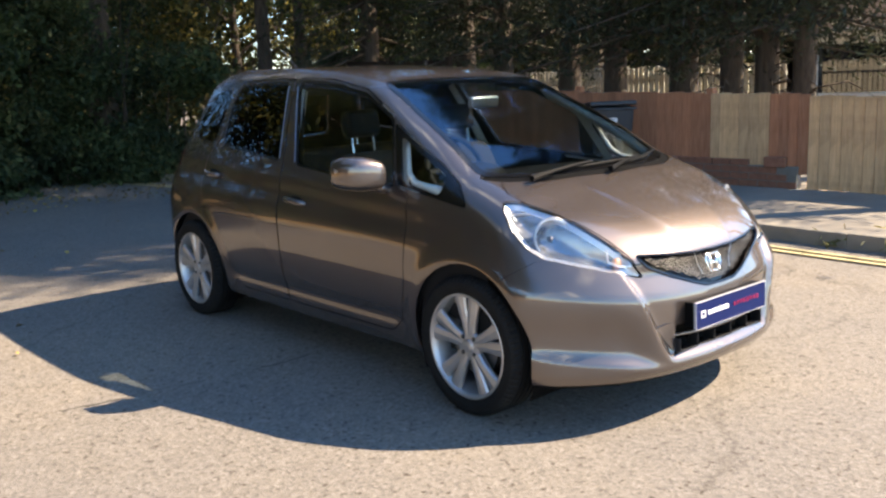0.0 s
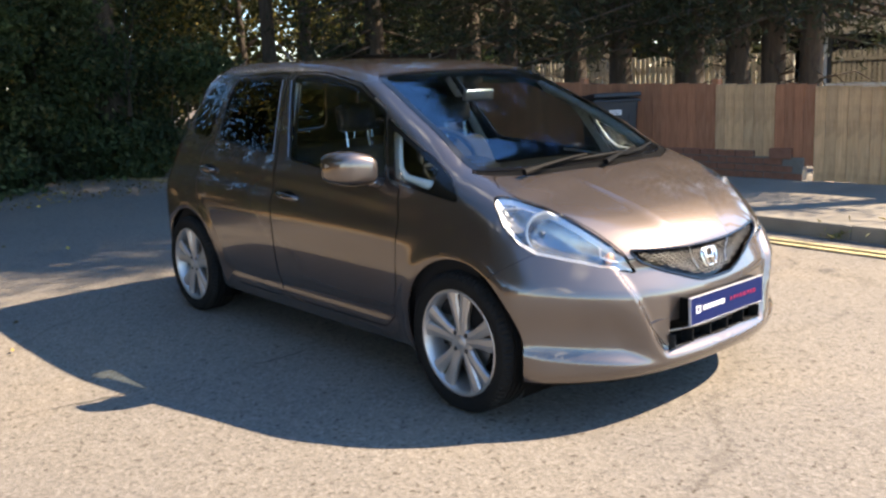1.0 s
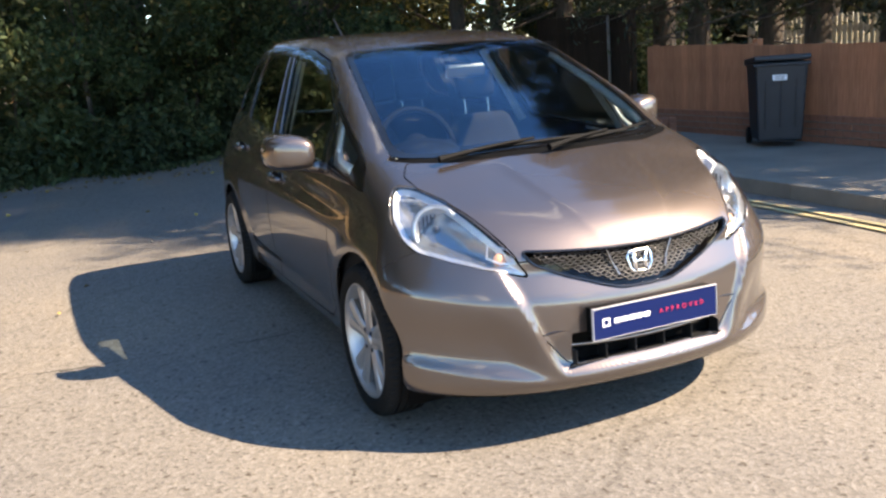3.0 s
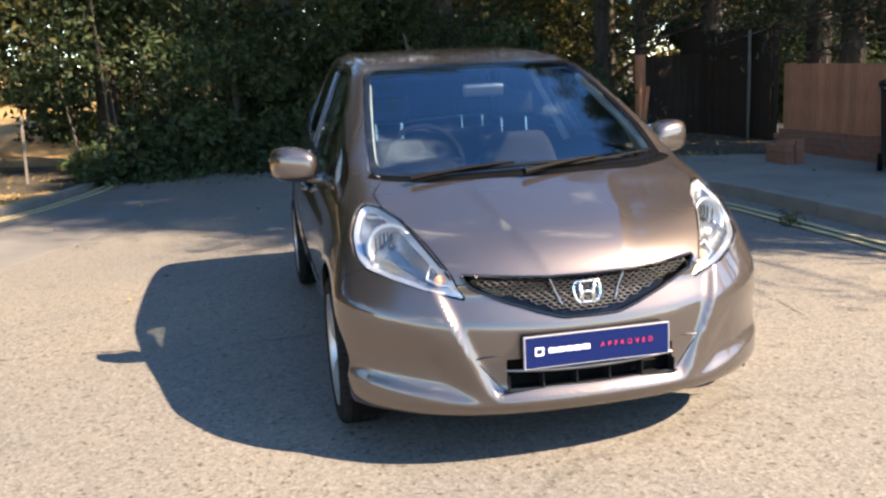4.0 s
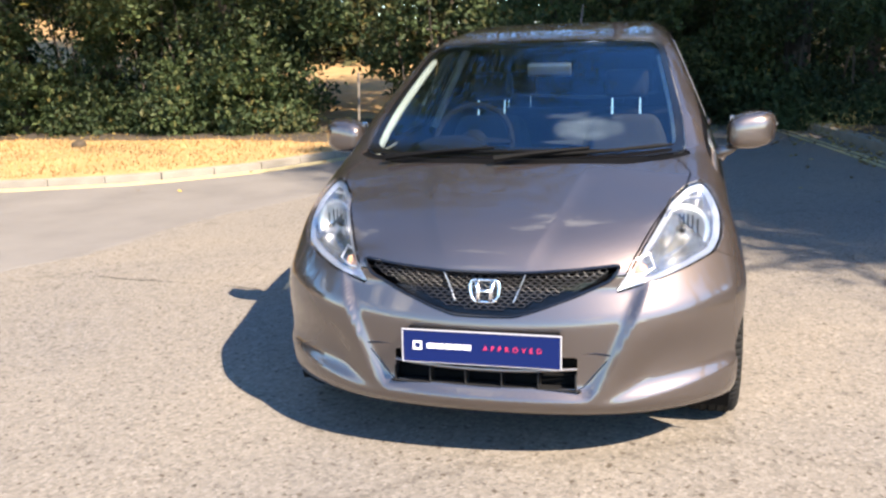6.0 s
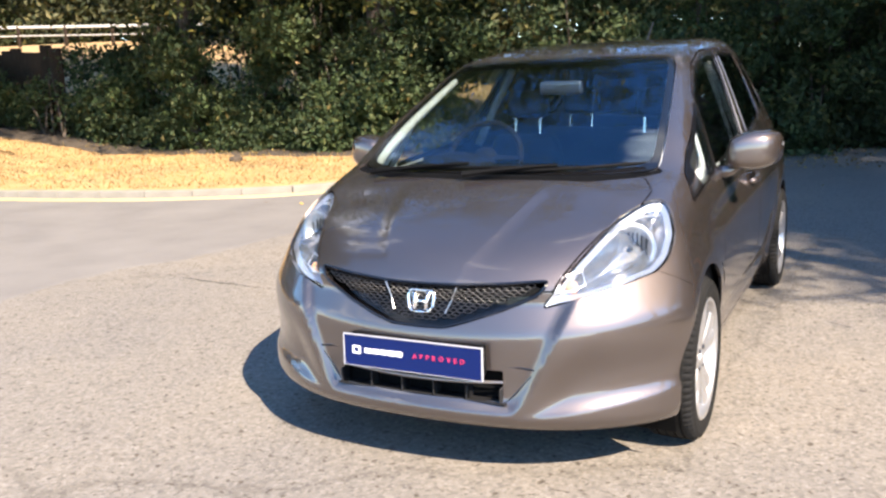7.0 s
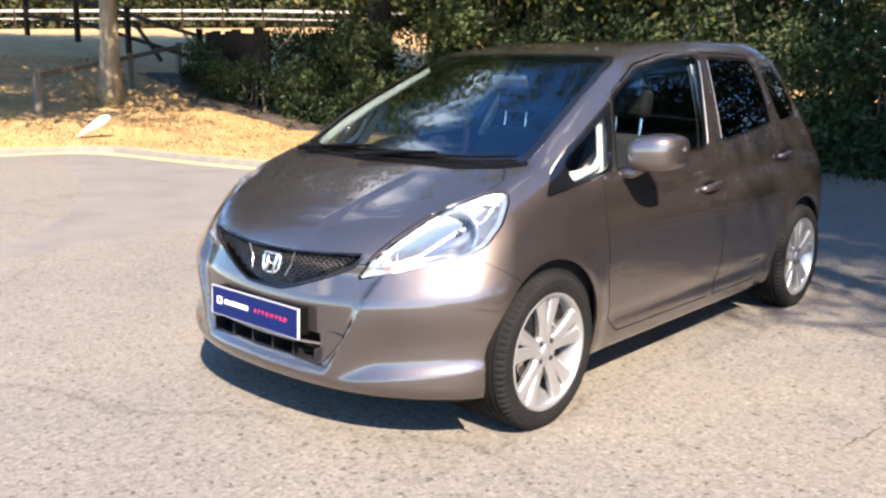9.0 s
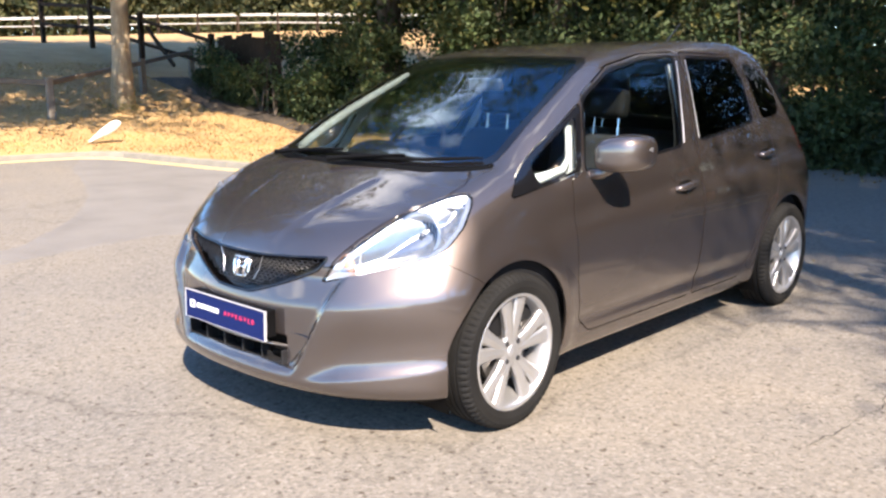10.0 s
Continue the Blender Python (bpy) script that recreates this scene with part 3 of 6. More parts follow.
FRONT_PANE = [(-0.60, 1.213), (-0.33, 1.330), (0.0, 1.388), (0.26, 1.401), (0.30, 1.397), (0.10, 0.995), (-0.2, 0.97), (-0.735, 0.93)]
REAR_DOOR = [(0.375, 1.428), (0.96, 1.424), (1.04, 1.30), (1.03, 1.1), (1.13, 1.0), (1.15, 0.86), (1.10, 0.71), (0.99, 0.585), (0.87, 0.42),
             (0.74, 0.28), (0.70, 0.256), (0.18, 0.258), (0.208, 0.30), (0.208, 0.6), (0.223, 0.81), (0.243, 0.99), (0.308, 1.2)]
REAR_PANE = [(0.425, 1.400), (0.955, 1.396), (1.0, 1.28), (0.965, 1.075), (0.295, 1.01)]
QUARTER_PANE = [(1.07, 1.385), (1.28, 1.36), (1.38, 1.27), (1.42, 1.17), (1.36, 1.10), (1.10, 1.075), (1.08, 1.25)]
HEAD_LAMP_RIM = [(0.435, -1.86, 0.622), (0.495, -1.758, 0.722), (0.545, -1.645, 0.797), (0.59, -1.53, 0.864), (0.645, -1.42, 0.898), (0.70, -1.365, 0.905), (0.728, -1.39, 0.865),
                 (0.755, -1.46, 0.79), (0.755, -1.54, 0.73), (0.735, -1.61, 0.70), (0.65, -1.705, 0.668), (0.56, -1.79, 0.644)]


def lamp_plane(x, y, z):
    """Flat coordinates facing the headlamp: along it, and up it."""
    return (np.abs(x) + y) * 0.707, (y - np.abs(x)) * 0.446 + z * 0.776


HEAD_LAMP = [tuple(float(q) for q in lamp_plane(*p)) for p in HEAD_LAMP_RIM]


def lamp_region(s):
    poly = rounded(HEAD_LAMP, 0.02)
    return lambda x, y, z: np.maximum.reduce((inside_of(poly, *lamp_plane(x, y, z)), 0.36 - s * x, y + 1.25, 0.5 - z))


TAIL_LAMP = [(1.50, 1.03), (1.58, 1.02), (1.76, 0.80), (1.80, 0.73), (1.68, 0.72), (1.57, 0.86)]
SCREEN = both_sides([(0.0, -1.335), (0.3, -1.312), (0.5, -1.255), (0.635, -1.175), (0.62, -1.0), (0.585, -0.75), (0.535, -0.43), (0.50, -0.36), (0.3, -0.385), (0.0, -0.40)])
SCREEN_CLEAR = both_sides([(0.0, -1.30), (0.3, -1.277), (0.48, -1.225), (0.60, -1.15), (0.588, -1.0), (0.555, -0.75), (0.510, -0.46), (0.48, -0.40), (0.3, -0.42), (0.0, -0.435)])
COWL = both_sides([(0.0, -1.385), (0.42, -1.333), (0.60, -1.243), (0.655, -1.19), (0.635, -1.16), (0.5, -1.25), (0.3, -1.307), (0.0, -1.33)])
BONNET = both_sides([(0.0, -1.390), (0.42, -1.338), (0.60, -1.248), (0.650, -1.34), (0.636, -1.42), (0.583, -1.53), (0.537, -1.645), (0.487, -1.758), (0.445, -1.835), (0.41, -1.87), (0.25, -1.905), (0.0, -1.925)])
GRILLE = both_sides([(0.0, 0.666), (0.14, 0.668), (0.29, 0.677), (0.435, 0.688), (0.405, 0.642), (0.29, 0.592), (0.17, 0.550), (0.10, 0.530), (0.0, 0.528)])
INTAKE = both_sides([(0.0, 0.400), (0.306, 0.400), (0.303, 0.296), (0.0, 0.292)])
REAR_SCREEN = both_sides([(0.0, 1.36), (0.42, 1.34), (0.50, 1.05), (0.0, 1.02)])


def bumper_front(x, y, z):
    seam = np.interp(z, [0.0, 0.60, 0.70, 0.72], [-1.32, -1.45, -1.61, -1.64])
    return np.maximum(y - seam, z - 0.725)


def bumper_rear(x, y, z):
    seam = np.interp(z, [0.0, 0.55, 0.66, 0.70], [1.35, 1.46, 1.60, 1.75])
    return np.maximum(seam - y, z - 0.70)

# ---- the car: panels ----
car = thing("car", (0, 0, 0), "brown metallic five-door hatchback standing on sunlit asphalt", "car")
skin = Skin()
ARCHES = [(-1.262, 0.300, 0.350), (1.235, 0.300, 0.350)]
for yc, zc, r in ARCHES:
    skin.drop(lambda x, y, z: np.maximum(np.hypot(y - yc, z - zc) - r, 0.45 - np.abs(x)))

# glazing and dark inserts first, then doors, then the painted remainder
clear = SCREEN_CLEAR
v, t = skin.take(top_region(SCREEN, 0.05, 0.9), 0.002)
v2, ins, outs = cut(v, t, inside_of(rounded(clear, 0.06), v[:, 0], v[:, 1]))
screen = shell("windscreen", v2, ins, SCREEN_GLASS, car, 0.004, "raked laminated windscreen reflecting blue sky")
shell("black_border", v2, outs, GLOSS_BLACK, screen, 0.005)
shell("scuttle_panel", *skin.take(top_region(COWL, 0.02, 0.8), 0.002), BLACK_PLASTIC, car, 0.02, lift=-0.006)
doors = {}
for s in (-1, 1):
    v, t = skin.take(side_region(SAIL, s, 0.02), 0.002)
    v2, ins, outs = cut(v, t, inside_of(rounded(SAIL_PANE, 0.03), v[:, 1], v[:, 2]))
    sail = shell("quarter_light", v2, outs, GLOSS_BLACK, car, 0.012, "black framed triangular quarter light")
    shell("pane", v2, ins, SIDE_GLASS, sail, 0.004)
    for name, outline, pane, mat in (("front_door", FRONT_DOOR, FRONT_PANE, SIDE_GLASS), ("rear_door", REAR_DOOR, REAR_PANE, PRIVACY_GLASS)):
        v, t = skin.take(side_region(outline, s, 0.025), 0.003)
        d = inside_of(rounded(pane, 0.03), v[:, 1], v[:, 2])
        v2, ins, outs = cut(v, t, d)
        v3, seal, panel = cut(v2, outs, inside_of(rounded(pane, 0.03), v2[:, 1], v2[:, 2]) - 0.014)
        door = shell(name, v3, panel, PAINT, car, 0.016)
        shell("window_seal", v3, seal, GLOSS_BLACK, door, 0.012, lift=-0.002)
        shell("pane", v2, ins, mat, door, 0.004, lift=-0.004)
        doors[name, s] = door
    v, t = skin.take(side_region(QUARTER_PANE, s, 0.04), 0.002)
    shell("rear_quarter_pane", v, t, PRIVACY_GLASS, car, 0.004, lift=-0.002)
    lens = skin.take(lamp_region(s), 0.003)
    lamp = shell("headlamp", *lens, LAMP_LENS, car, 0.004, "clear wrap-round headlamp with chrome reflector")
    v, t = lens
    n = normals_of(v)
    # dish-shaped housing behind the lens, deepest in its middle
    depth = 0.012 + 0.060 * np.clip(-inside_of(HEAD_LAMP, *lamp_plane(*v.T)) / 0.07, 0, 1)
    sunk = v - n * depth[:, None]
    sunk, bowl_t, rim_t = cut(sunk, t, inside_of(HEAD_LAMP, *lamp_plane(*v.T)) + 0.020)
    for name, faces, mat, label in (("housing", bowl_t, LAMP_SHELL, "grey satin lamp housing"), ("housing_rim", rim_t, LAMP_SILVER, "bright chrome lamp rim")):
        housing = new(name, mesh_from(name, *compact(sunk, faces), mat))
        housing.parent = lamp
        tagged(housing, label)
    # a deep round reflector with a bulb, and a smaller bowl inboard
    for name, at, rad, tilt in (("main_reflector", (0.628, -1.556, 0.756), 0.080, 22),):
        face = Matrix.Translation((at[0] * s, at[1], at[2])) @ Matrix.Rotation(radians(-90 + tilt * s), 4, "Z") @ Matrix.Rotation(radians(-14), 4, "Y")
        bm = bmesh.new()
        lathe(bm, [(rad, 0.012), (rad * 0.95, 0.018), (rad * 0.88, 0.002), (rad * 0.72, -0.022), (rad * 0.45, -0.040), (0.012, -0.046)], 32, face)
        bowl = part(name, bm, LAMP_SILVER, lamp, smooth=True)
        bm = bmesh.new()
        lathe(bm, [(0.013, -0.044), (0.012, -0.012), (0.008, -0.004), (0.001, -0.002)], 14, face)
        part("bulb_cap", bm, DARK_CHROME, lamp, smooth=True)
        bm = bmesh.new()
        for k in range(-4, 5):
            u = k / 4.6
            c = (1 - u * u) ** 0.5
            tube(bm, [face @ Vector((-0.034 * c - 0.002 + 0.012 * abs(e), u * rad * 0.8, e * rad * 0.8 * c)) for e in (-1, -0.5, 0, 0.5, 1)], 0.003, 5)
        part("flutes", bm, DARK_CHROME, lamp)
        bm = bmesh.new()
        lathe(bm, [(rad * 1.02, 0.008), (rad * 1.07, 0.016), (rad * 1.02, 0.021), (rad * 0.95, 0.016)], 32, face)
        part("bezel", bm, LAMP_GREY, lamp, smooth=True)
    bm = bmesh.new()
    for k in range(7):
        q = on_top([s * (0.600 + 0.012 * k)], [-1.47 + 0.006 * k])[0]
        tube(bm, [(q[0], q[1], q[2] - 0.028), (q[0] + s * 0.02, q[1] + 0.05, q[2] - 0.030)], 0.003, 5)
    part("reflector_fluting", bm, LAMP_SILVER, lamp)
    bm = bmesh.new()
    at = (on_front([0.492 * s], [0.662])[0] + np.array([0, 0.035, 0]))
    bmesh.ops.create_uvsphere(bm, u_segments=14, v_segments=8, radius=0.020, matrix=Matrix.Translation(at) @ Matrix.Diagonal((1.2, 0.8, 1.15, 1)))
    part("indicator_bulb", bm, AMBER, lamp, "amber indicator bulb", smooth=True)
    bm = bmesh.new()
    cell = [(0.452, 0.648), (0.468, 0.694), (0.520, 0.712), (0.538, 0.672), (0.500, 0.652)]
    q = on_front([s * x for x, _ in cell + cell[:1]], [z for _, z in cell + cell[:1]])
    tube(bm, [(a[0], a[1] + 0.016, a[2]) for a in q], 0.0035, 6, False)
    part("indicator_cell", bm, LAMP_SILVER, lamp)
    v, t = skin.take(side_region(TAIL_LAMP, s, 0.02, 0.3), 0.002)
    shell("tail_lamp", v, t, LAMP_RED, car, 0.01, "red tail lamp")

v, t = skin.take(lambda x, y, z: np.maximum(inside_of(rounded(REAR_SCREEN, 0.05), x, z), 1.3 - y), 0.002)
shell("rear_window", v, t, PRIVACY_GLASS, car, 0.004)
skin.drop(front_region(GRILLE, 0.02))
skin.drop(front_region(INTAKE, 0.008))
v, t = skin.take(top_region(BONNET, 0.02, 0.655), 0.0025)
shell("bonnet", v, t, PAINT, car, 0.014, "bonnet with two raised ridges")
valance = skin.take(lambda x, y, z: np.maximum(bumper_front(x, y, z), z - 0.208), 0.001)
v, t = skin.take(bumper_front, 0.0015)
front_bumper = shell("front_bumper", v, t, PAINT, car, 0.014)
shell("valance", *valance, BLACK_PLASTIC, front_bumper, 0.014, "black plastic lip below the bumper", lift=-0.008)
v, t = skin.take(bumper_rear, 0.0015)
shell("rear_bumper", v, t, PAINT, car, 0.014)
shell("body_shell", skin.v, skin.t, PAINT, car, 0.012)

# cabin lining and wheel housings
v, t = body_grid(30, 30, 200, 110)
n = normals_of(v)
inner = v - n * 0.04
inner[:, 2] = np.maximum(inner[:, 2], 0.27)
glazed = np.minimum.reduce([top_region(SCREEN, 0.05, 0.9)(*v.T) - 0.01,
                            np.maximum(inside_of(REAR_SCREEN, v[:, 0], v[:, 2]), 1.3 - v[:, 1]),
                            *[np.maximum(inside_of(rounded(p, 0.03), v[:, 1], v[:, 2]), 0.4 - np.abs(v[:, 0])) for p in (SAIL_PANE, FRONT_PANE, REAR_PANE, QUARTER_PANE)]])
glazed = np.minimum(glazed, v[:, 1] + 1.36)
i2, _, keep = cut(inner, t, glazed)
low = i2[:, 2] - np.interp(i2[:, 1], [-1.3, -0.8, 0.3, 1.4], [0.93, 0.90, 0.97, 1.05])
low = np.where(i2[:, 1] > -0.42, -1.0, low)
i3, lower, upper = cut(i2, keep, low)
centre = i3[upper].mean(1)[:, 0]
for name, tris, mat, label in (("cabin_lining", lower, TRIM_GREY, "dark cabin lining"), ("pillar_trim", upper[centre < 0], TRIM_PALE, "pale pillar and roof trim"), ("pillar_trim", upper[centre >= 0], TRIM_PALE, "pale pillar and roof trim")):
    vv, tt = compact(i3, tris)
    ob = new(name, mesh_from(name, vv, tt[:, ::-1], mat))
    ob.parent = car
    tagged(ob, label)
for s in (-1, 1):
    for yc, zc, r in ARCHES:
        bm = bmesh.new()
        prof = []
        for x0 in (0.795, 0.50):
            prof.append([bm.verts.new((x0 * s, yc + (r + 0.004) * math.cos(a), zc + (r + 0.004) * math.sin(a)))
                         for a in np.linspace(radians(-28), radians(208), 30)])
        for a in range(29):
            bm.faces.new((prof[0][a], prof[0][a + 1], prof[1][a + 1], prof[1][a]))
        bm.faces.new(prof[1])
        part("wheel_arch_liner", bm, BLACK_PLASTIC, car)

# grille: honeycomb in a dark frame
bm = bmesh.new()
pts = []
g = rounded(GRILLE, 0.02)
cw, ch = 0.027, 0.0125
for row in range(18):
    for col in range(-18, 19):
        cx = col * cw + (row % 2) * cw / 2
        cz = 0.534 + row * ch * 0.78
        corner = [(cx + cw * 0.5 * dx, cz + ch * 0.5 * dz) for dx, dz in ((-1, 0), (-0.62, 1), (0.62, 1), (1, 0), (0.62, -1), (-0.62, -1))]
        arr = np.array(corner)
        if inside_of(g, arr[:, 0], arr[:, 1]).max() > -0.006 or (arr[:, 1] - np.interp(np.abs(arr[:, 0]), [0, 0.10, 0.17, 0.29, 0.405], [0.528, 0.530, 0.550, 0.592, 0.642])).min() < 0.018:
            continue
        p = on_front(arr[:, 0], arr[:, 1]) + np.array([0, 0.010, 0])
        for k in range(6):
            tube(bm, [p[k], p[(k + 1) % 6]], 0.0015, 4, False)
grille = part("grille", bm, GRILLE_GREY, car, "dark honeycomb radiator grille")
edge = np.array(g)
ring = on_front(edge[:, 0], edge[:, 1])
bm = bmesh.new()
tube(bm, [tuple(p) for p in np.vstack((ring, ring[:1]))], 0.006, 6, False)
part("surround", bm, GLOSS_BLACK, grille)
bm = bmesh.new()
xs, zs = np.linspace(-0.45, 0.45, 31), np.linspace(0.515, 0.69, 7)
gx, gz = np.meshgrid(xs, zs, indexing="ij")
p = on_front(gx, gz) + np.array([0, 0.035, 0])
vs = [bm.verts.new(tuple(q)) for q in p]
for a in range(30):
    for b in range(6):
        bm.faces.new((vs[a * 7 + b], vs[a * 7 + b + 1], vs[(a + 1) * 7 + b + 1], vs[(a + 1) * 7 + b]))
bmesh.ops.solidify(bm, geom=bm.faces[:], thickness=0.01)
part("backing", bm, GLOSS_BLACK, grille)
for s in (-1, 1):
    bm = bmesh.new()
    zz = np.linspace(0.662, 0.572, 6)
    p = on_front(s * (0.135 - (0.662 - zz) * 0.42), zz) + np.array([0, 0.002, 0])
    tube(bm, [tuple(q) for q in p], 0.0022, 6)
    part("divider", bm, LAMP_GREY, grille, "thin silver slanted divider")
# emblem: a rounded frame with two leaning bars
bm = bmesh.new()
base = on_front([0.0], [0.604])[0]
frame_pts = rounded([(-0.044, 0.034), (0.044, 0.034), (0.050, 0.010), (0.040, -0.036), (-0.040, -0.036), (-0.050, 0.010)], 0.022)


def on_badge(x, z, out=0.0):
    return (x, base[1] + 0.008 - out + 0.25 * z, base[2] + z)


tube(bm, [on_badge(x, z) for x, z in frame_pts + frame_pts[:1]], 0.0058, 8, False)
for s in (-1, 1):
    tube(bm, [on_badge(s * 0.029, 0.033), on_badge(s * 0.021, 0.0), on_badge(s * 0.021, -0.035)], [0.0095, 0.0075, 0.0095], 8)
tube(bm, [on_badge(-0.02, -0.002), on_badge(0.02, -0.002)], 0.0058, 8)
emblem = part("emblem", bm, CHROME, grille, "chrome maker's emblem", smooth=True)
bm = bmesh.new()
back = [bm.verts.new(on_badge(x * 0.97, z * 0.97, -0.005)) for x, z in frame_pts]
bm.faces.new(back)
bmesh.ops.solidify(bm, geom=bm.faces[:], thickness=0.006)
part("emblem_back", bm, GLOSS_BLACK, grille)

# lower air intake with fins and a bright strip
intake = part("air_intake", box_mesh((0.70, 0.02, 0.15), (0, -1.86, 0.345)), BLACK_PLASTIC, front_bumper, "black lower air intake")
part("intake_floor", box_mesh((0.64, 0.055, 0.006), (0, -1.905, 0.290), (-6, 0, 0), 0.002, 1), TRIM_GREY, front_bumper)
for k in range(6):
    part("fin", box_mesh((0.006, 0.052, 0.055), ((k - 2.5) * 0.121, -1.908, 0.318), bevel=0.002, segments=1), GRILLE_GREY, front_bumper)
for z in (0.385, 0.325):
    bm = bmesh.new()
    xs = np.linspace(-0.30, 0.30, 15)
    tube(bm, [tuple(q) for q in on_front(xs, 0.42) * [1, 1, 0] + np.array([0, 0.045, z])], 0.006, 6)
    part("slat", bm, BLACK_PLASTIC, front_bumper)
bm = bmesh.new()
xs = np.linspace(-0.335, 0.335, 25)
line = on_front(xs, 0.42) * [1, 1, 0] + np.stack((0 * xs, 0.004 + 0 * xs, 0.350 + 0.012 * (xs / 0.34) ** 2), 1)
tube(bm, [tuple(q) for q in line], [0.002 + 0.0055 * (1 - (x / 0.336) ** 2) ** 0.5 for x in xs], 6)
part("intake_strip", bm, SATIN_STRIP, front_bumper, "slim bright strip across the intake", smooth=True)
# seams of the intake surround
for s in (-1, 1):
    bm = bmesh.new()
    q = on_front(s * np.array([0.30, 0.36, 0.408, 0.395, 0.366, 0.326, 0.306]), [0.412, 0.413, 0.408, 0.385, 0.350, 0.303, 0.292])
    tube(bm, [(a[0], a[1] + 0.0015, a[2]) for a in q], [0.0015, 0.003, 0.0035, 0.0035, 0.0035, 0.003, 0.0015], 6)
    part("surround_seam", bm, GLOSS_BLACK, front_bumper)
shelf = box_mesh((1.05, 0.36, 0.02), (0, -1.62, 0.19), bevel=0.006)
part("undertray", shelf, BLACK_PLASTIC, front_bumper)

# show plate
plate = part("show_plate", box_mesh((0.520, 0.010, 0.112), (0, -1.9675, 0.434), (-1.5, 0, 0), 0.003), PLATE_BLUE, car, "blue dealer show plate with red lettering")
part("plate_plinth", box_mesh((0.50, 0.05, 0.10), (0, -1.938, 0.436), bevel=0.004), BLACK_PLASTIC, car)
bm = bmesh.new()
for size, at in (((0.524, 0.011, 0.0035), (0, 0.0545)), ((0.524, 0.011, 0.0035), (0, -0.0545)), ((0.0045, 0.011, 0.112), (-0.260, 0)), ((0.0045, 0.011, 0.112), (0.260, 0))):
    add_box(bm, size, (at[0], -1.969, 0.434 + at[1]), (-1.5, 0, 0), 0.0015, 1)
part("frame", bm, PLATE_EDGE, plate, "thin silver plate frame")
bm = bmesh.new()
for k in range(5):
    add_box(bm, (0.027, 0.002, 0.017), (-0.163 + 0.030 * k, -1.974, 0.437), (-1.5, 0, 0), 0.0008, 1)
part("maker_bar", bm, PLATE_WHITE, plate, "row of white bars")
bm = bmesh.new()
for x in (-0.221, -0.196):
    add_box(bm, (0.005, 0.002, 0.028), (x, -1.974, 0.437), (-1.5, 0, 0))
for z in (0.4255, 0.4485):
    add_box(bm, (0.020, 0.002, 0.005), (-0.2085, -1.974, z), (-1.5, 0, 0))
part("maker_mark", bm, PLATE_WHITE, plate, "small white mark")
font = bpy.data.curves.new("lettering", "FONT")
font.body = "APPROVED"
font.size, font.extrude, font.space_character, font.align_x, font.align_y = 0.023, 0.001, 1.95, "CENTER", "CENTER"
letters = new("lettering_curve", font)
bpy.context.view_layer.update()
me = bpy.data.meshes.new_from_object(letters.evaluated_get(bpy.context.evaluated_depsgraph_get()))
bpy.data.objects.remove(letters)
me.materials.clear()
me.materials.append(PLATE_RED)
lettering = new("lettering", me)
lettering.parent = plate
lettering.matrix_basis = pose(0.105, -1.975, 0.437, 88.5, 0, 0)
tagged(lettering, "red spaced lettering")

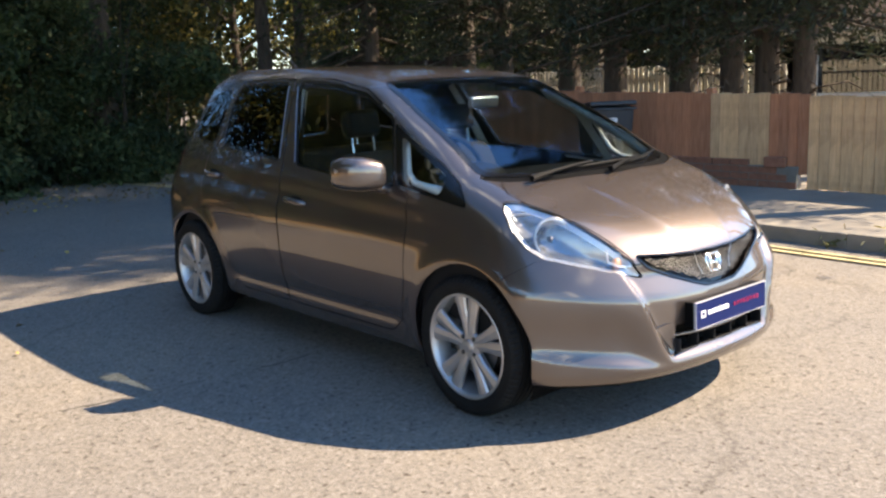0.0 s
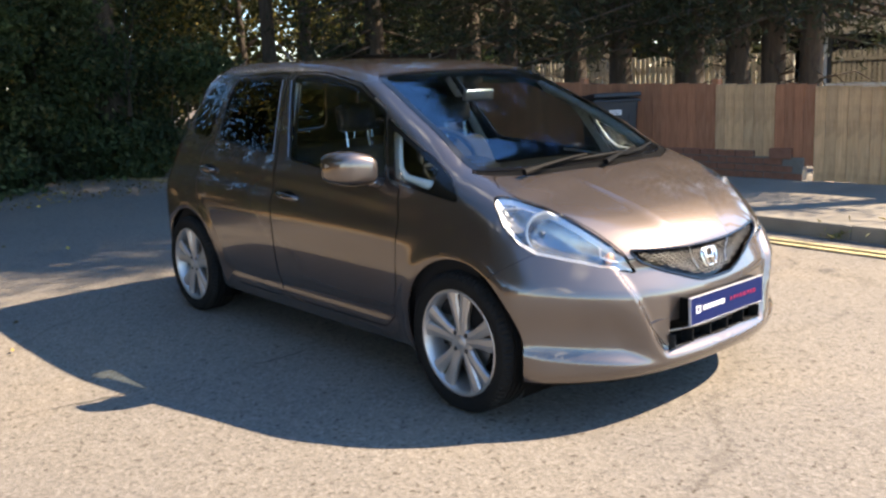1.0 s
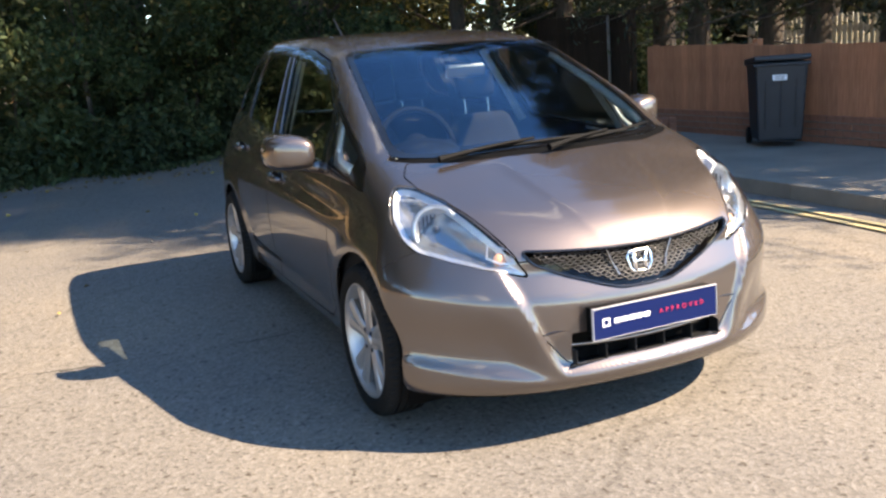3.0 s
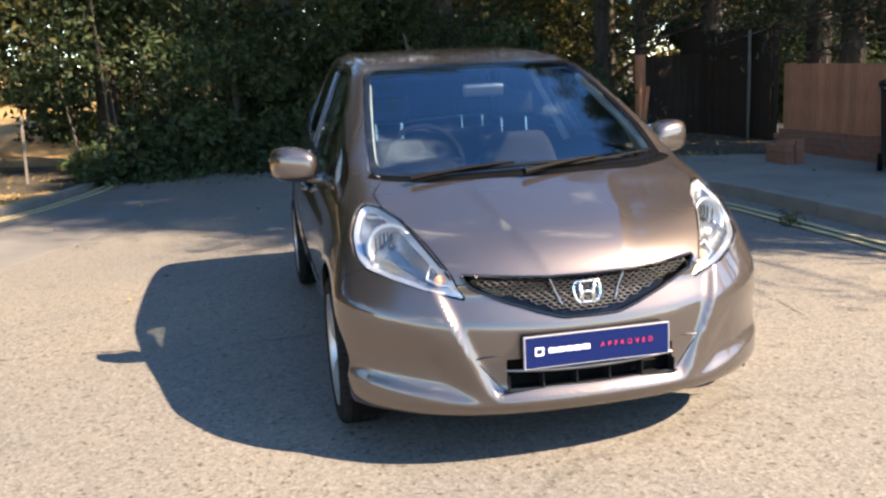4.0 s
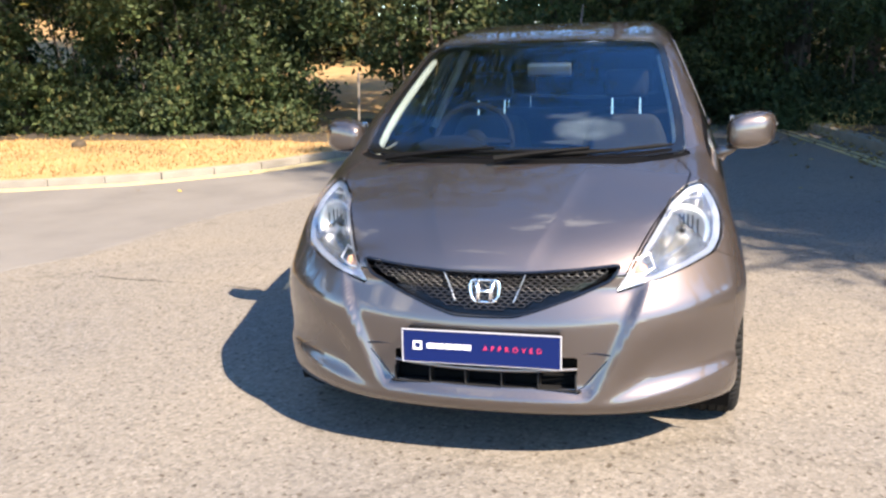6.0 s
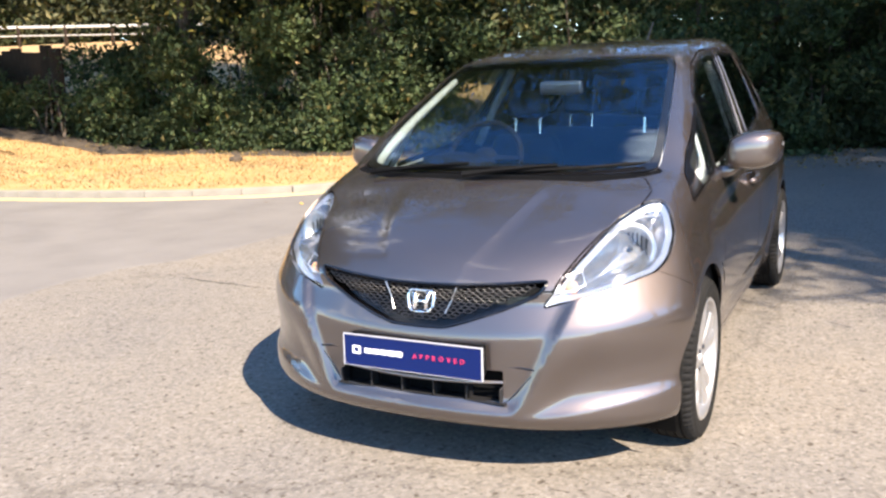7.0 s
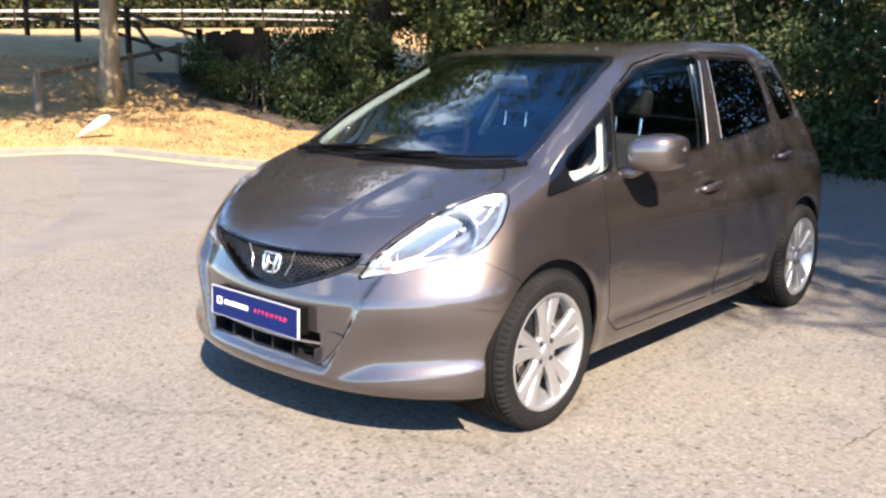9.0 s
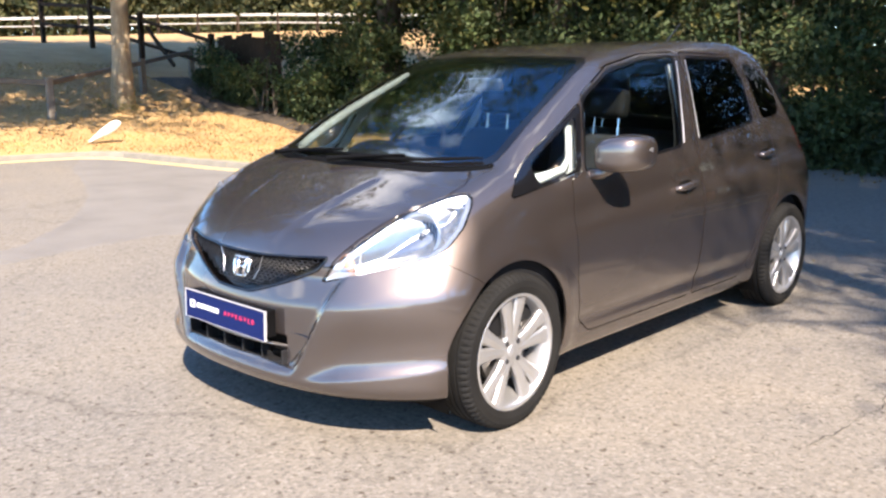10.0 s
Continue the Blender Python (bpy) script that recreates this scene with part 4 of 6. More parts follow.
# ---- the car: wheels, mirrors, handles, wipers ----
def wheel(at, s):
    """A wheel with its tyre, rim and five pairs of spokes, outer face towards x = s."""
    m = Matrix.Translation(at) @ (Matrix.Identity(4) if s > 0 else Matrix.Rotation(math.pi, 4, "Z"))
    bm = bmesh.new()
    lathe(bm, [(0.226, 0.082), (0.221, 0.088), (0.212, 0.084), (0.206, 0.060), (0.190, 0.02), (0.188, -0.07), (0.205, -0.09)], 56, m)
    rim = part("wheel", bm, ALLOY, car, "silver alloy wheel with paired spokes", smooth=True)
    bm = bmesh.new()
    prof = [(0.222, 0.080), (0.228, 0.088), (0.250, 0.094), (0.272, 0.092), (0.288, 0.083), (0.2955, 0.070)]
    for g in (0.045, 0.015, -0.015, -0.045):
        prof += [(0.2985, g + 0.010), (0.2985, g + 0.004), (0.291, g + 0.003), (0.291, g - 0.003), (0.2985, g - 0.004)]
    prof += [(0.2955, -0.070), (0.288, -0.083), (0.250, -0.094), (0.215, -0.088)]
    rings = lathe(bm, prof, 216, m)
    inverse = m.inverted()
    for (r, x), ring in zip(prof, rings):
        if r > 0.286 and abs(x) > 0.066:
            for v in ring[2::3]:
                q = inverse @ v.co
                v.co = m @ Vector((q.x * 0.985, q.y * 0.980, q.z * 0.980))
    tyre = part("tyre", bm, RUBBER, rim, "black rubber tyre", smooth=False)
    for k in range(5):
        for side in (-1, 1):
            a = 2 * math.pi * (k + 0.25) / 5 + side * 0.205
            bm = bmesh.new()
            rows = []
            for r, half, x, deep, drift in ((0.040, 0.022, 0.062, 0.03, 0.0), (0.10, 0.0225, 0.068, 0.03, 0.003), (0.16, 0.0275, 0.071, 0.028, 0.001), (0.214, 0.036, 0.073, 0.026, 0.0)):
                ring = []
                for dx, w in ((0.0, -0.75), (0.004, 0.0), (0.0, 0.75), (-0.008, 1.0), (-deep, 0.8), (-deep, -0.8), (-0.008, -1.0)):
                    off = half * w - side * drift
                    c, n = math.cos(a), math.sin(a)
                    ring.append(bm.verts.new(m @ Vector((x + dx, r * c - off * n, r * n + off * c))))
                rows.append(ring)
            for r0, r1 in zip(rows, rows[1:]):
                for j in range(7):
                    bm.faces.new((r0[j], r0[(j + 1) % 7], r1[(j + 1) % 7], r1[j]))
            bmesh.ops.recalc_face_normals(bm, faces=bm.faces[:])
            part("spoke", bm, ALLOY, rim)
    bm = bmesh.new()
    lathe(bm, [(0.066, 0.045), (0.064, 0.060), (0.058, 0.064), (0.034, 0.065), (0.001, 0.065)], 32, m)
    part("hub", bm, ALLOY, rim, smooth=True)
    bm = bmesh.new()
    lathe(bm, [(0.029, 0.060), (0.029, 0.068), (0.026, 0.071), (0.001, 0.072)], 28, m)
    part("centre_cap", bm, ALLOY, rim, smooth=True)
    for k in range(4):
        a = 2 * math.pi * (k + 0.5) / 4
        bm = bmesh.new()
        lathe(bm, [(0.0105, 0.055), (0.0105, 0.0672), (0.007, 0.0675), (0.0065, 0.071), (0.001, 0.071)], 10, m @ Matrix.Translation((0, 0.047 * math.cos(a), 0.047 * math.sin(a))))
        part("wheel_nut", bm, DARK_CHROME, rim)
    bm = bmesh.new()
    lathe(bm, [(0.001, 0.022), (0.131, 0.022), (0.131, 0.0), (0.001, 0.0)], 40, m)
    part("brake_disc", bm, DISC_STEEL, rim)
    part("brake_caliper", box_mesh((0.07, 0.06, 0.12), m @ Vector((0.0, 0.115 * s, 0.03)), bevel=0.012), DISC_STEEL, rim)
    bm = bmesh.new()
    lathe(bm, [(0.20, -0.05), (0.001, -0.055)], 32, m)
    part("back_plate", bm, BLACK_PLASTIC, rim)


for sx in (-1, 1):
    for sy in (-1, 1):
        wheel((0.748 * sx, WHEELS_AT * sy, 0.2985), sx)


def mirror(s):
    """A door mirror: a boxy rounded shell, flatter below, tapering towards the door, on a painted arm."""
    bm = bmesh.new()
    nu, nv = 36, 20
    zc = 0.992 if s < 0 else 1.008
    grid = []
    for i in range(nv + 1):
        b = -math.pi / 2 + math.pi * i / nv
        ring = []
        for j in range(nu):
            a = 2 * math.pi * j / nu
            power = lambda q, e: math.copysign(abs(q) ** e, q)
            x = power(math.cos(b), 0.55) * power(math.cos(a), 0.62)
            y = min(power(math.cos(b), 0.6) * power(math.sin(a), 0.85), 0.35)
            z = power(math.sin(b), 0.62 if b > 0 else 0.5)
            fall = 1 - 0.13 * max(0.0, -x) - 0.10 * max(0.0, x)
            ring.append(bm.verts.new((s * (0.906 + 0.102 * x), -0.655 + 0.100 * y + 0.040 * x * (0.4 + 0.6 * abs(x)), zc + 0.078 * z * fall + 0.008 * x)))
        grid.append(ring)
    for r0, r1 in zip(grid, grid[1:]):
        for j in range(nu):
            f = (r0[j], r0[(j + 1) % nu], r1[(j + 1) % nu], r1[j])
            bm.faces.new(f if s > 0 else f[::-1])
    bmesh.ops.remove_doubles(bm, verts=bm.verts[:], dist=1e-5)
    part("door_mirror", bm, PAINT, doors["front_door", s], "body-coloured door mirror", smooth=True)
    part("mirror_glass", box_mesh((0.172, 0.006, 0.108), (s * 0.905, -0.615, zc), (0, 0, -s * 8), 0.002), CHROME, doors["front_door", s])
    bm = bmesh.new()
    tube(bm, [(s * 0.765, -0.70, 0.915), (s * 0.81, -0.685, 0.922), (s * 0.855, -0.66, zc - 0.055)], [0.030, 0.022, 0.024], 10)
    part("mirror_arm", bm, PAINT, doors["front_door", s], smooth=True)
    # wedge-shaped clear repeater let into the outer end
    bm = bmesh.new()
    tube(bm, [(s * (0.948 + 0.0165 * k), -0.722 + 0.013 * k + 0.0065 * k * k, zc + 0.016 + 0.0015 * k) for k in range(4)], [0.004, 0.012, 0.018, 0.015], 8)
    part("side_repeater", bm, LAMP_SILVER, doors["front_door", s], "clear mirror indicator", smooth=True)


for s in (-1, 1):
    mirror(s)
    for name, y0, y1, z0, z1 in (("front_door", -0.055, 0.155, 0.800, 0.818), ("rear_door", 0.92, 1.11, 0.893, 0.905)):
        ys = np.linspace(y0, y1, 9)
        p = on_side(s, ys, np.linspace(z0, z1, 9))
        bump_out = 0.012 + 0.022 * np.sin(np.linspace(0, math.pi, 9)) ** 0.5
        bm = bmesh.new()
        tube(bm, [(q[0] + s * (o - 0.006), q[1], q[2]) for q, o in zip(p, bump_out)], [0.010, 0.015, 0.017, 0.018, 0.018, 0.018, 0.017, 0.015, 0.010], 10)
        part("door_handle", bm, PAINT, doors[name, s], smooth=True)
        bm = bmesh.new()
        q = on_side(s, [(y0 + y1) / 2], [(z0 + z1) / 2 - 0.004])[0]
        bmesh.ops.create_uvsphere(bm, u_segments=20, v_segments=8, radius=1, matrix=Matrix.Translation((q[0] + s * 0.002, q[1], q[2])) @ Matrix.Diagonal((0.003, 0.075, 0.028, 1)))
        part("handle_cup", bm, BLACK_PLASTIC, doors[name, s], smooth=True)
    # thin metal tubes standing in for glints on the door pillar edges
    for ya, yb, za, zb in ((0.125, 0.315, 1.00, 1.385), (0.285, 0.410, 1.015, 1.39)):
        q = on_side(s, np.linspace(ya, yb, 7), np.linspace(za, zb, 7))
        bm = bmesh.new()
        tube(bm, [(a[0] + s * 0.001, a[1], a[2]) for a in q], 0.0025, 6)
        part("pillar_glint", bm, LAMP_GREY, car, "thin bright tube in place of a pillar edge glint")
    # pale linings of the pillars
    foot = on_top(s * np.array([0.615, 0.60, 0.575, 0.545, 0.515]), [-1.13, -1.0, -0.82, -0.64, -0.47])
    bm = bmesh.new()
    tube(bm, [(q[0] + s * 0.004, q[1], q[2] - 0.040) for q in foot], [0.032, 0.026, 0.022, 0.018, 0.014], 8)
    part("front_pillar_trim", bm, TRIM_PALE, car, "pale windscreen pillar trim", smooth=True)
    post = on_side(s, [0.20, 0.25, 0.32], [0.95, 1.15, 1.36])
    bm = bmesh.new()
    tube(bm, [(q[0] - s * 0.05, q[1], q[2]) for q in post], [0.029, 0.025, 0.021], 8)
    part("middle_pillar_trim", bm, TRIM_PALE, car, "pale door pillar trim", smooth=True)
    # pale trim round the quarter light, inside; its white stands in for sun
    bm = bmesh.new()
    rail = on_side(s, [-1.05, -0.95, -0.84, -0.785, -0.755, -0.72], [0.915, 0.928, 0.945, 0.985, 1.05, 1.13])
    tube(bm, [(q[0] - s * 0.035, q[1], q[2]) for q in rail], [0.024, 0.020, 0.015, 0.012, 0.010, 0.008], 8)
    part("inner_trim", bm, PLATE_WHITE, car, "pale inner trim, whitened in place of sunlight", smooth=True)

# wipers lie across the foot of the windscreen
for pivot, start, tip, along in (((-0.50, -1.335), (-0.46, -1.285), (0.40, -1.262), 0.45), ((-0.06, -1.40), (-0.02, -1.352), (0.585, -1.165), 0.5)):
    xs = np.linspace(0, 1, 12)
    bx, by = start[0] + (tip[0] - start[0]) * xs, start[1] + (tip[1] - start[1]) * xs
    by = by - 0.030 * np.sin(xs * math.pi)
    p = on_top(bx, by)
    bm = bmesh.new()
    tube(bm, [(q[0], q[1], q[2] + 0.012) for q in p], [0.004] + [0.0075] * 10 + [0.004], 6)
    blade = part("wiper", bm, BLACK_PLASTIC, car, "black wiper resting on the windscreen foot")
    mx, my = start[0] + (tip[0] - start[0]) * along, start[1] + (tip[1] - start[1]) * along
    ax_, ay = np.linspace(pivot[0], mx, 6), np.linspace(pivot[1], my - 0.03, 6)
    q = on_top(ax_, ay)
    bm = bmesh.new()
    tube(bm, [(a[0], a[1], a[2] + 0.028) for a in q], [0.014, 0.011, 0.009, 0.008, 0.007, 0.006], 6)
    part("arm", bm, BLACK_PLASTIC, blade)
# aerial on the roof
bm = bmesh.new()
foot = on_top([0.0], [1.22])[0]
tube(bm, [tuple(foot), (0, 1.24, foot[2] + 0.03), (0, 1.40, 1.625)], [0.018, 0.006, 0.004], 8)
part("aerial", bm, DARK_CHROME, car)

# ---- the car: cabin ----
part("floor_pan", box_mesh((1.5, 2.9, 0.04), (0, 0.15, 0.26)), TRIM_GREY, car)
bm = bmesh.new()
prof = [(-1.27, 0.90), (-1.05, 0.945), (-0.86, 0.95), (-0.74, 0.90), (-0.70, 0.78), (-0.80, 0.55), (-0.95, 0.30), (-1.27, 0.30)]
rows = [[bm.verts.new((x, y - 0.10 * abs(x) ** 2 + 0.05, z - 0.06 * abs(x) ** 2)) for y, z in prof] for x in np.linspace(-0.70, 0.70, 15)]
for r0, r1 in zip(rows, rows[1:]):
    for k in range(len(prof)):
        bm.faces.new((r0[k], r0[(k + 1) % len(prof)], r1[(k + 1) % len(prof)], r1[k]))
bmesh.ops.recalc_face_normals(bm, faces=bm.faces[:])
dash = part("dashboard", bm, TRIM_GREY, car, "dark grey moulded dashboard", smooth=True)
bm = bmesh.new()
bmesh.ops.create_uvsphere(bm, u_segments=24, v_segments=10, radius=1, matrix=Matrix.Translation((-0.36, -0.83, 0.93)) @ Matrix.Diagonal((0.18, 0.13, 0.075, 1)))
part("instrument_hood", bm, TRIM_GREY, dash, smooth=True)
turn = Matrix.Translation((-0.30, -0.64, 0.955)) @ Matrix.Rotation(radians(-25), 4, "X")
bm = bmesh.new()
tube(bm, [turn @ Vector((0.178 * math.cos(a), 0, 0.178 * math.sin(a))) for a in np.linspace(0, 2 * math.pi, 41)], 0.015, 8, False)
steering = part("steering_wheel", bm, TRIM_GREY, car, "dark three-spoke steering wheel", smooth=True)
for a in (0, 180, 270):
    bm = bmesh.new()
    d = Vector((math.cos(radians(a)), 0, math.sin(radians(a))))
    tube(bm, [turn @ (d * 0.03), turn @ (d * 0.175)], [0.022, 0.014], 6)
    part("spoke", bm, TRIM_GREY, steering)
bm = bmesh.new()
bmesh.ops.create_uvsphere(bm, u_segments=16, v_segments=8, radius=1, matrix=turn @ Matrix.Diagonal((0.065, 0.03, 0.06, 1)))
part("hub", bm, TRIM_GREY, steering, smooth=True)


def seat(x, y, wide, top):
    bm = bmesh.new()
    add_box(bm, (wide, 0.13, top - 0.42), (x, y + 0.06, (top + 0.42) / 2), (-14, 0, 0), 0.06, 4)
    if wide < 0.8:
        bmesh.ops.bisect_plane(bm, geom=bm.verts[:] + bm.edges[:] + bm.faces[:], plane_co=(x, y, 0.80), plane_no=(0, 0, 1))
        bmesh.ops.bisect_plane(bm, geom=bm.verts[:] + bm.edges[:] + bm.faces[:], plane_co=(x, y, 0.92), plane_no=(0, 0, 1))
        for v in bm.verts:
            up = max(0.0, v.co.z - 0.78) / (top - 0.78)
            v.co.x = x + (v.co.x - x) * (1 - 0.34 * up ** 1.6)
    back = part("seat_back", bm, SEAT_CLOTH, car, "grey cloth seat back", smooth=True)
    part("seat_cushion", box_mesh((wide, 0.50, 0.16), (x, y - 0.22, 0.50), (6, 0, 0), 0.05, 4), SEAT_CLOTH, car, smooth=True)
    for k in ((0,) if wide < 0.8 else (-0.36, 0.36)):
        part("headrest", box_mesh((0.22, 0.09, 0.145), (x + k, y + 0.17, top + 0.145), (-10, 0, 0), 0.042, 4), TRIM_GREY, back, smooth=True)
        for e in (-0.07, 0.07):
            bm = bmesh.new()
            tube(bm, [(x + k + e, y + 0.145, top - 0.04), (x + k + e, y + 0.165, top + 0.10)], 0.006, 6)
            part("headrest_post", bm, CHROME, back)


seat(-0.35, -0.10, 0.46, 1.03)
seat(0.35, -0.10, 0.46, 1.03)
seat(0.0, 0.86, 1.22, 1.00)
part("inside_mirror", box_mesh((0.20, 0.03, 0.06), (0.03, -0.50, 1.27), (12, 0, 0), 0.014, 3), LAMP_GREY, car, "grey inside mirror", smooth=True)

# ---- ground, road, kerbs ----
rng = np.random.default_rng(7)


def fast_mesh(name, verts, faces, mat, smooth=False):
    """A mesh from arrays; every face has the same number of corners."""
    me = bpy.data.meshes.new(name)
    n, k = faces.shape
    me.vertices.add(len(verts))
    me.vertices.foreach_set("co", np.ascontiguousarray(verts, np.float32).ravel())
    me.loops.add(n * k)
    me.loops.foreach_set("vertex_index", np.ascontiguousarray(faces, np.int32).ravel())
    me.polygons.add(n)
    me.polygons.foreach_set("loop_start", np.arange(0, n * k, k, dtype=np.int32))
    me.polygons.foreach_set("use_smooth", np.full(n, smooth))
    me.materials.append(mat)
    me.update(calc_edges=True)
    me.validate()
    return me


def smooth_noise(x, y, scale, seed):
    r = np.random.default_rng(seed)
    out = np.zeros_like(x)
    for k in range(6):
        a, p = r.uniform(0, 2 * math.pi, 2)
        f = scale * (1.0 + 0.8 * k)
        out += np.sin((x * math.cos(a) + y * math.sin(a)) * f + p) / (1 + k)
    return out / 2.4


def sheet(name, xs, ys, height, mat, keep=None, label="", kind="structure", thick=0.0):
    gx, gy = np.meshgrid(xs, ys, indexing="ij")
    v = np.stack((gx, gy, height(gx, gy)), -1).reshape(-1, 3)
    i, j = np.meshgrid(np.arange(len(xs) - 1), np.arange(len(ys) - 1), indexing="ij")
    a = (i * len(ys) + j).ravel()
    f = np.stack((a, a + len(ys), a + len(ys) + 1, a + 1), 1)
    if keep is not None:
        c = v[f].mean(1)
        f = f[keep(c[:, 0], c[:, 1])]
    ob = new(name, fast_mesh(name, v, f, mat, True))
    return tagged(ob, label, kind=kind)


EAST_KERB = curve([-60, -8, -1, 1, 3, 5, 7, 9, 12, 30], [3.2, 3.40, 3.47, 3.57, 3.55, 3.28, 2.98, 2.65, 2.2, -1.0])
WEST_LINE = [(-3.15, 9.2), (-3.35, 7.6), (-3.75, 6.2), (-4.35, 5.0), (-5.2, 4.15), (-6.4, 3.6), (-7.6, 3.3), (-8.9, 3.13), (-10.2, 2.98), (-10.75, 2.6), (-10.9, 1.5), (-10.8, -1.0), (-10.6, -8.0), (-10.6, -40)]
WEST_POLY = WEST_LINE + [(-120, -40), (-120, 60), (-3.0, 60)]


BANK = curve([0, 2, 4, 8, 10.5, 14, 60, 600], [0, 0.17, 0.44, 1.38, 1.82, 2.05, 2.3, 2.6])


def rise(x, y):
    """Height of the natural ground to the west and north-west."""
    west = np.clip(-x - 10.9, 0, None)
    bank = BANK(west)
    north = 0.05 * np.clip(y - 9.5, 0, 30) * step(-1, -6, x)
    return bank * step(-6, 1, y) + north


def west_in(x, y):
    return inside_of(WEST_POLY, x, y)


far = np.concatenate((np.linspace(-600, -70, 12), np.linspace(-60, 60, 61), np.linspace(70, 600, 12)))
sheet("ground", far, far, lambda x, y: -0.06 + rise(x, y) * 0.98 + 0.03 * smooth_noise(x, y, 0.15, 3) * step(15, 30, np.hypot(x, y)), DIRT,
      label="dry bare soil and leaf litter reaching the horizon")
sheet("road", np.linspace(-11.5, 6.5, 181), np.concatenate((np.linspace(-60, -8, 40), np.linspace(-7.8, 13, 150))),
      lambda x, y: 0.006 * smooth_noise(x, y, 0.6, 5), ASPHALT, label="pale worn asphalt road with cracks")

# eastern footway with kerb stones
sheet("pavement", np.linspace(0, 1, 14), np.linspace(-40, 12, 160), lambda x, y: 0.0 * x, PAVING, label="sunlit asphalt footway behind a kerb")
me = bpy.data.objects["pavement"].data
co = np.empty(len(me.vertices) * 3, np.float32)
me.vertices.foreach_get("co", co)
co = co.reshape(-1, 3)
left = EAST_KERB(co[:, 1]) + 0.11
co[:, 0] = left + co[:, 0] * (9.0 - left)
co[:, 2] = 0.115 + 0.006 * smooth_noise(co[:, 0], co[:, 1], 0.9, 8)
me.vertices.foreach_set("co", co.ravel())


def kerb_run(name, path, length, high, label, wide=0.125):
    """Kerb stones laid along a line of (x, y), each a piece of its own."""
    top = tagged(new(name), label, kind="structure")
    bm = bmesh.new()
    add_box(bm, (wide, length - 0.003, high + 0.15), (0, 0, (high - 0.15) / 2), bevel=0.010, segments=2)
    me = bpy.data.meshes.new("kerb_stone")
    bm.to_mesh(me)
    bm.free()
    me.materials.append(KERB_STONE)
    p = np.array(path, float)
    seg = np.hypot(*np.diff(p, axis=0).T)
    s = np.concatenate(([0], np.cumsum(seg)))
    for k in range(int(s[-1] / length)):
        a, b = ([np.interp(q, s, p[:, i]) for i in (0, 1)] for q in (k * length, (k + 1) * length))
        ob = new("kerb_stone", me)
        ob.parent = top
        yaw = math.degrees(math.atan2(b[1] - a[1], b[0] - a[0])) - 90
        ob.matrix_basis = pose((a[0] + b[0]) / 2, (a[1] + b[1]) / 2, random.uniform(-0.004, 0.004), random.uniform(-0.3, 0.3), random.uniform(-0.8, 0.8), yaw)
    return top


ye = np.linspace(-10, 12, 60)
kerb_run("kerb_east", [(float(EAST_KERB(y)) + 0.06, y) for y in ye], 0.915, 0.12, "grey concrete kerb along the footway")
kerb_run("kerb_west", WEST_LINE[:13], 0.6, 0.085, "low pale concrete kerb along dry grass")


def ribbon(name, path, offset, wide, mat, label, lift=0.008, parent=None):
    p = np.array(path, float)
    d = np.gradient(p, axis=0)
    d /= np.linalg.norm(d, axis=1, keepdims=True)
    n = np.stack((-d[:, 1], d[:, 0]), 1)
    a, b = p + n * (offset - wide / 2), p + n * (offset + wide / 2)
    z = np.full(len(p), lift)
    v = np.concatenate((np.column_stack((a, z)), np.column_stack((b, z)), np.column_stack((a, z - 0.006)), np.column_stack((b, z - 0.006))))
    k = len(p)
    i = np.arange(k - 1)
    f = np.concatenate((np.stack((i, i + 1, i + k + 1, i + k), 1), np.stack((i + 2 * k, i, i + k, i + 3 * k), 1)[:0],
                        np.stack((i, i + 2 * k, i + 2 * k + 1, i + 1), 1), np.stack((i + k, i + k + 1, i + 3 * k + 1, i + 3 * k), 1)))
    return tagged(new(name, fast_mesh(name, v, f, mat)), label, kind="structure")


yl = np.linspace(-12, 11, 120)
east_path = np.column_stack((EAST_KERB(yl), yl))
for k, off in enumerate((0.30, 0.42)):
    ribbon("road_marking_%d" % (k + 1), east_path, off, 0.055, YELLOW_LINE, "worn yellow line painted along the kerb", 0.014)
s = np.array(WEST_LINE[:12])
t = np.concatenate(([0], np.cumsum(np.hypot(*np.diff(s, axis=0).T))))
q = np.linspace(0, t[-1], 120)
west_path = np.column_stack((np.interp(q, t, s[:, 0]), np.interp(q, t, s[:, 1])))
k5 = np.ones(7) / 7
west_path[3:-3] = np.column_stack([np.convolve(west_path[:, i], k5, "valid") for i in (0, 1)])
for k, off in enumerate((0.20, 0.33)):
    ribbon("road_marking_%d" % (k + 3), west_path, off, 0.06, YELLOW_LINE, "worn yellow line beside the low kerb", 0.014)

# older, smoother surfacing where the side lane joins
lane_edge = [(-3.35, -2.3), (-3.50, -1.5), (-3.68, -0.8), (-3.74, -0.3), (-3.68, 0.3), (-3.48, 0.65), (-3.36, 1.2), (-3.33, 1.7), (-3.18, 2.3), (-2.93, 2.9), (-2.5, 4.0), (-2.1, 6.0), (-2.0, 8.6)]
lane_back = [(-3.30, 8.0), (-3.70, 6.25), (-4.30, 5.0), (-5.15, 4.12), (-6.35, 3.57), (-7.6, 3.27), (-8.9, 3.09), (-10.1, 2.94), (-10.4, 2.3),
             (-9.2, 1.6), (-7.8, 1.1), (-6.4, 0.5), (-5.3, -0.15), (-4.6, -0.7), (-4.15, -1.15), (-3.9, -1.7)]
outline = lane_edge + lane_back
def road_height(x, y):
    return 0.006 * smooth_noise(x, y, 0.6, 5)


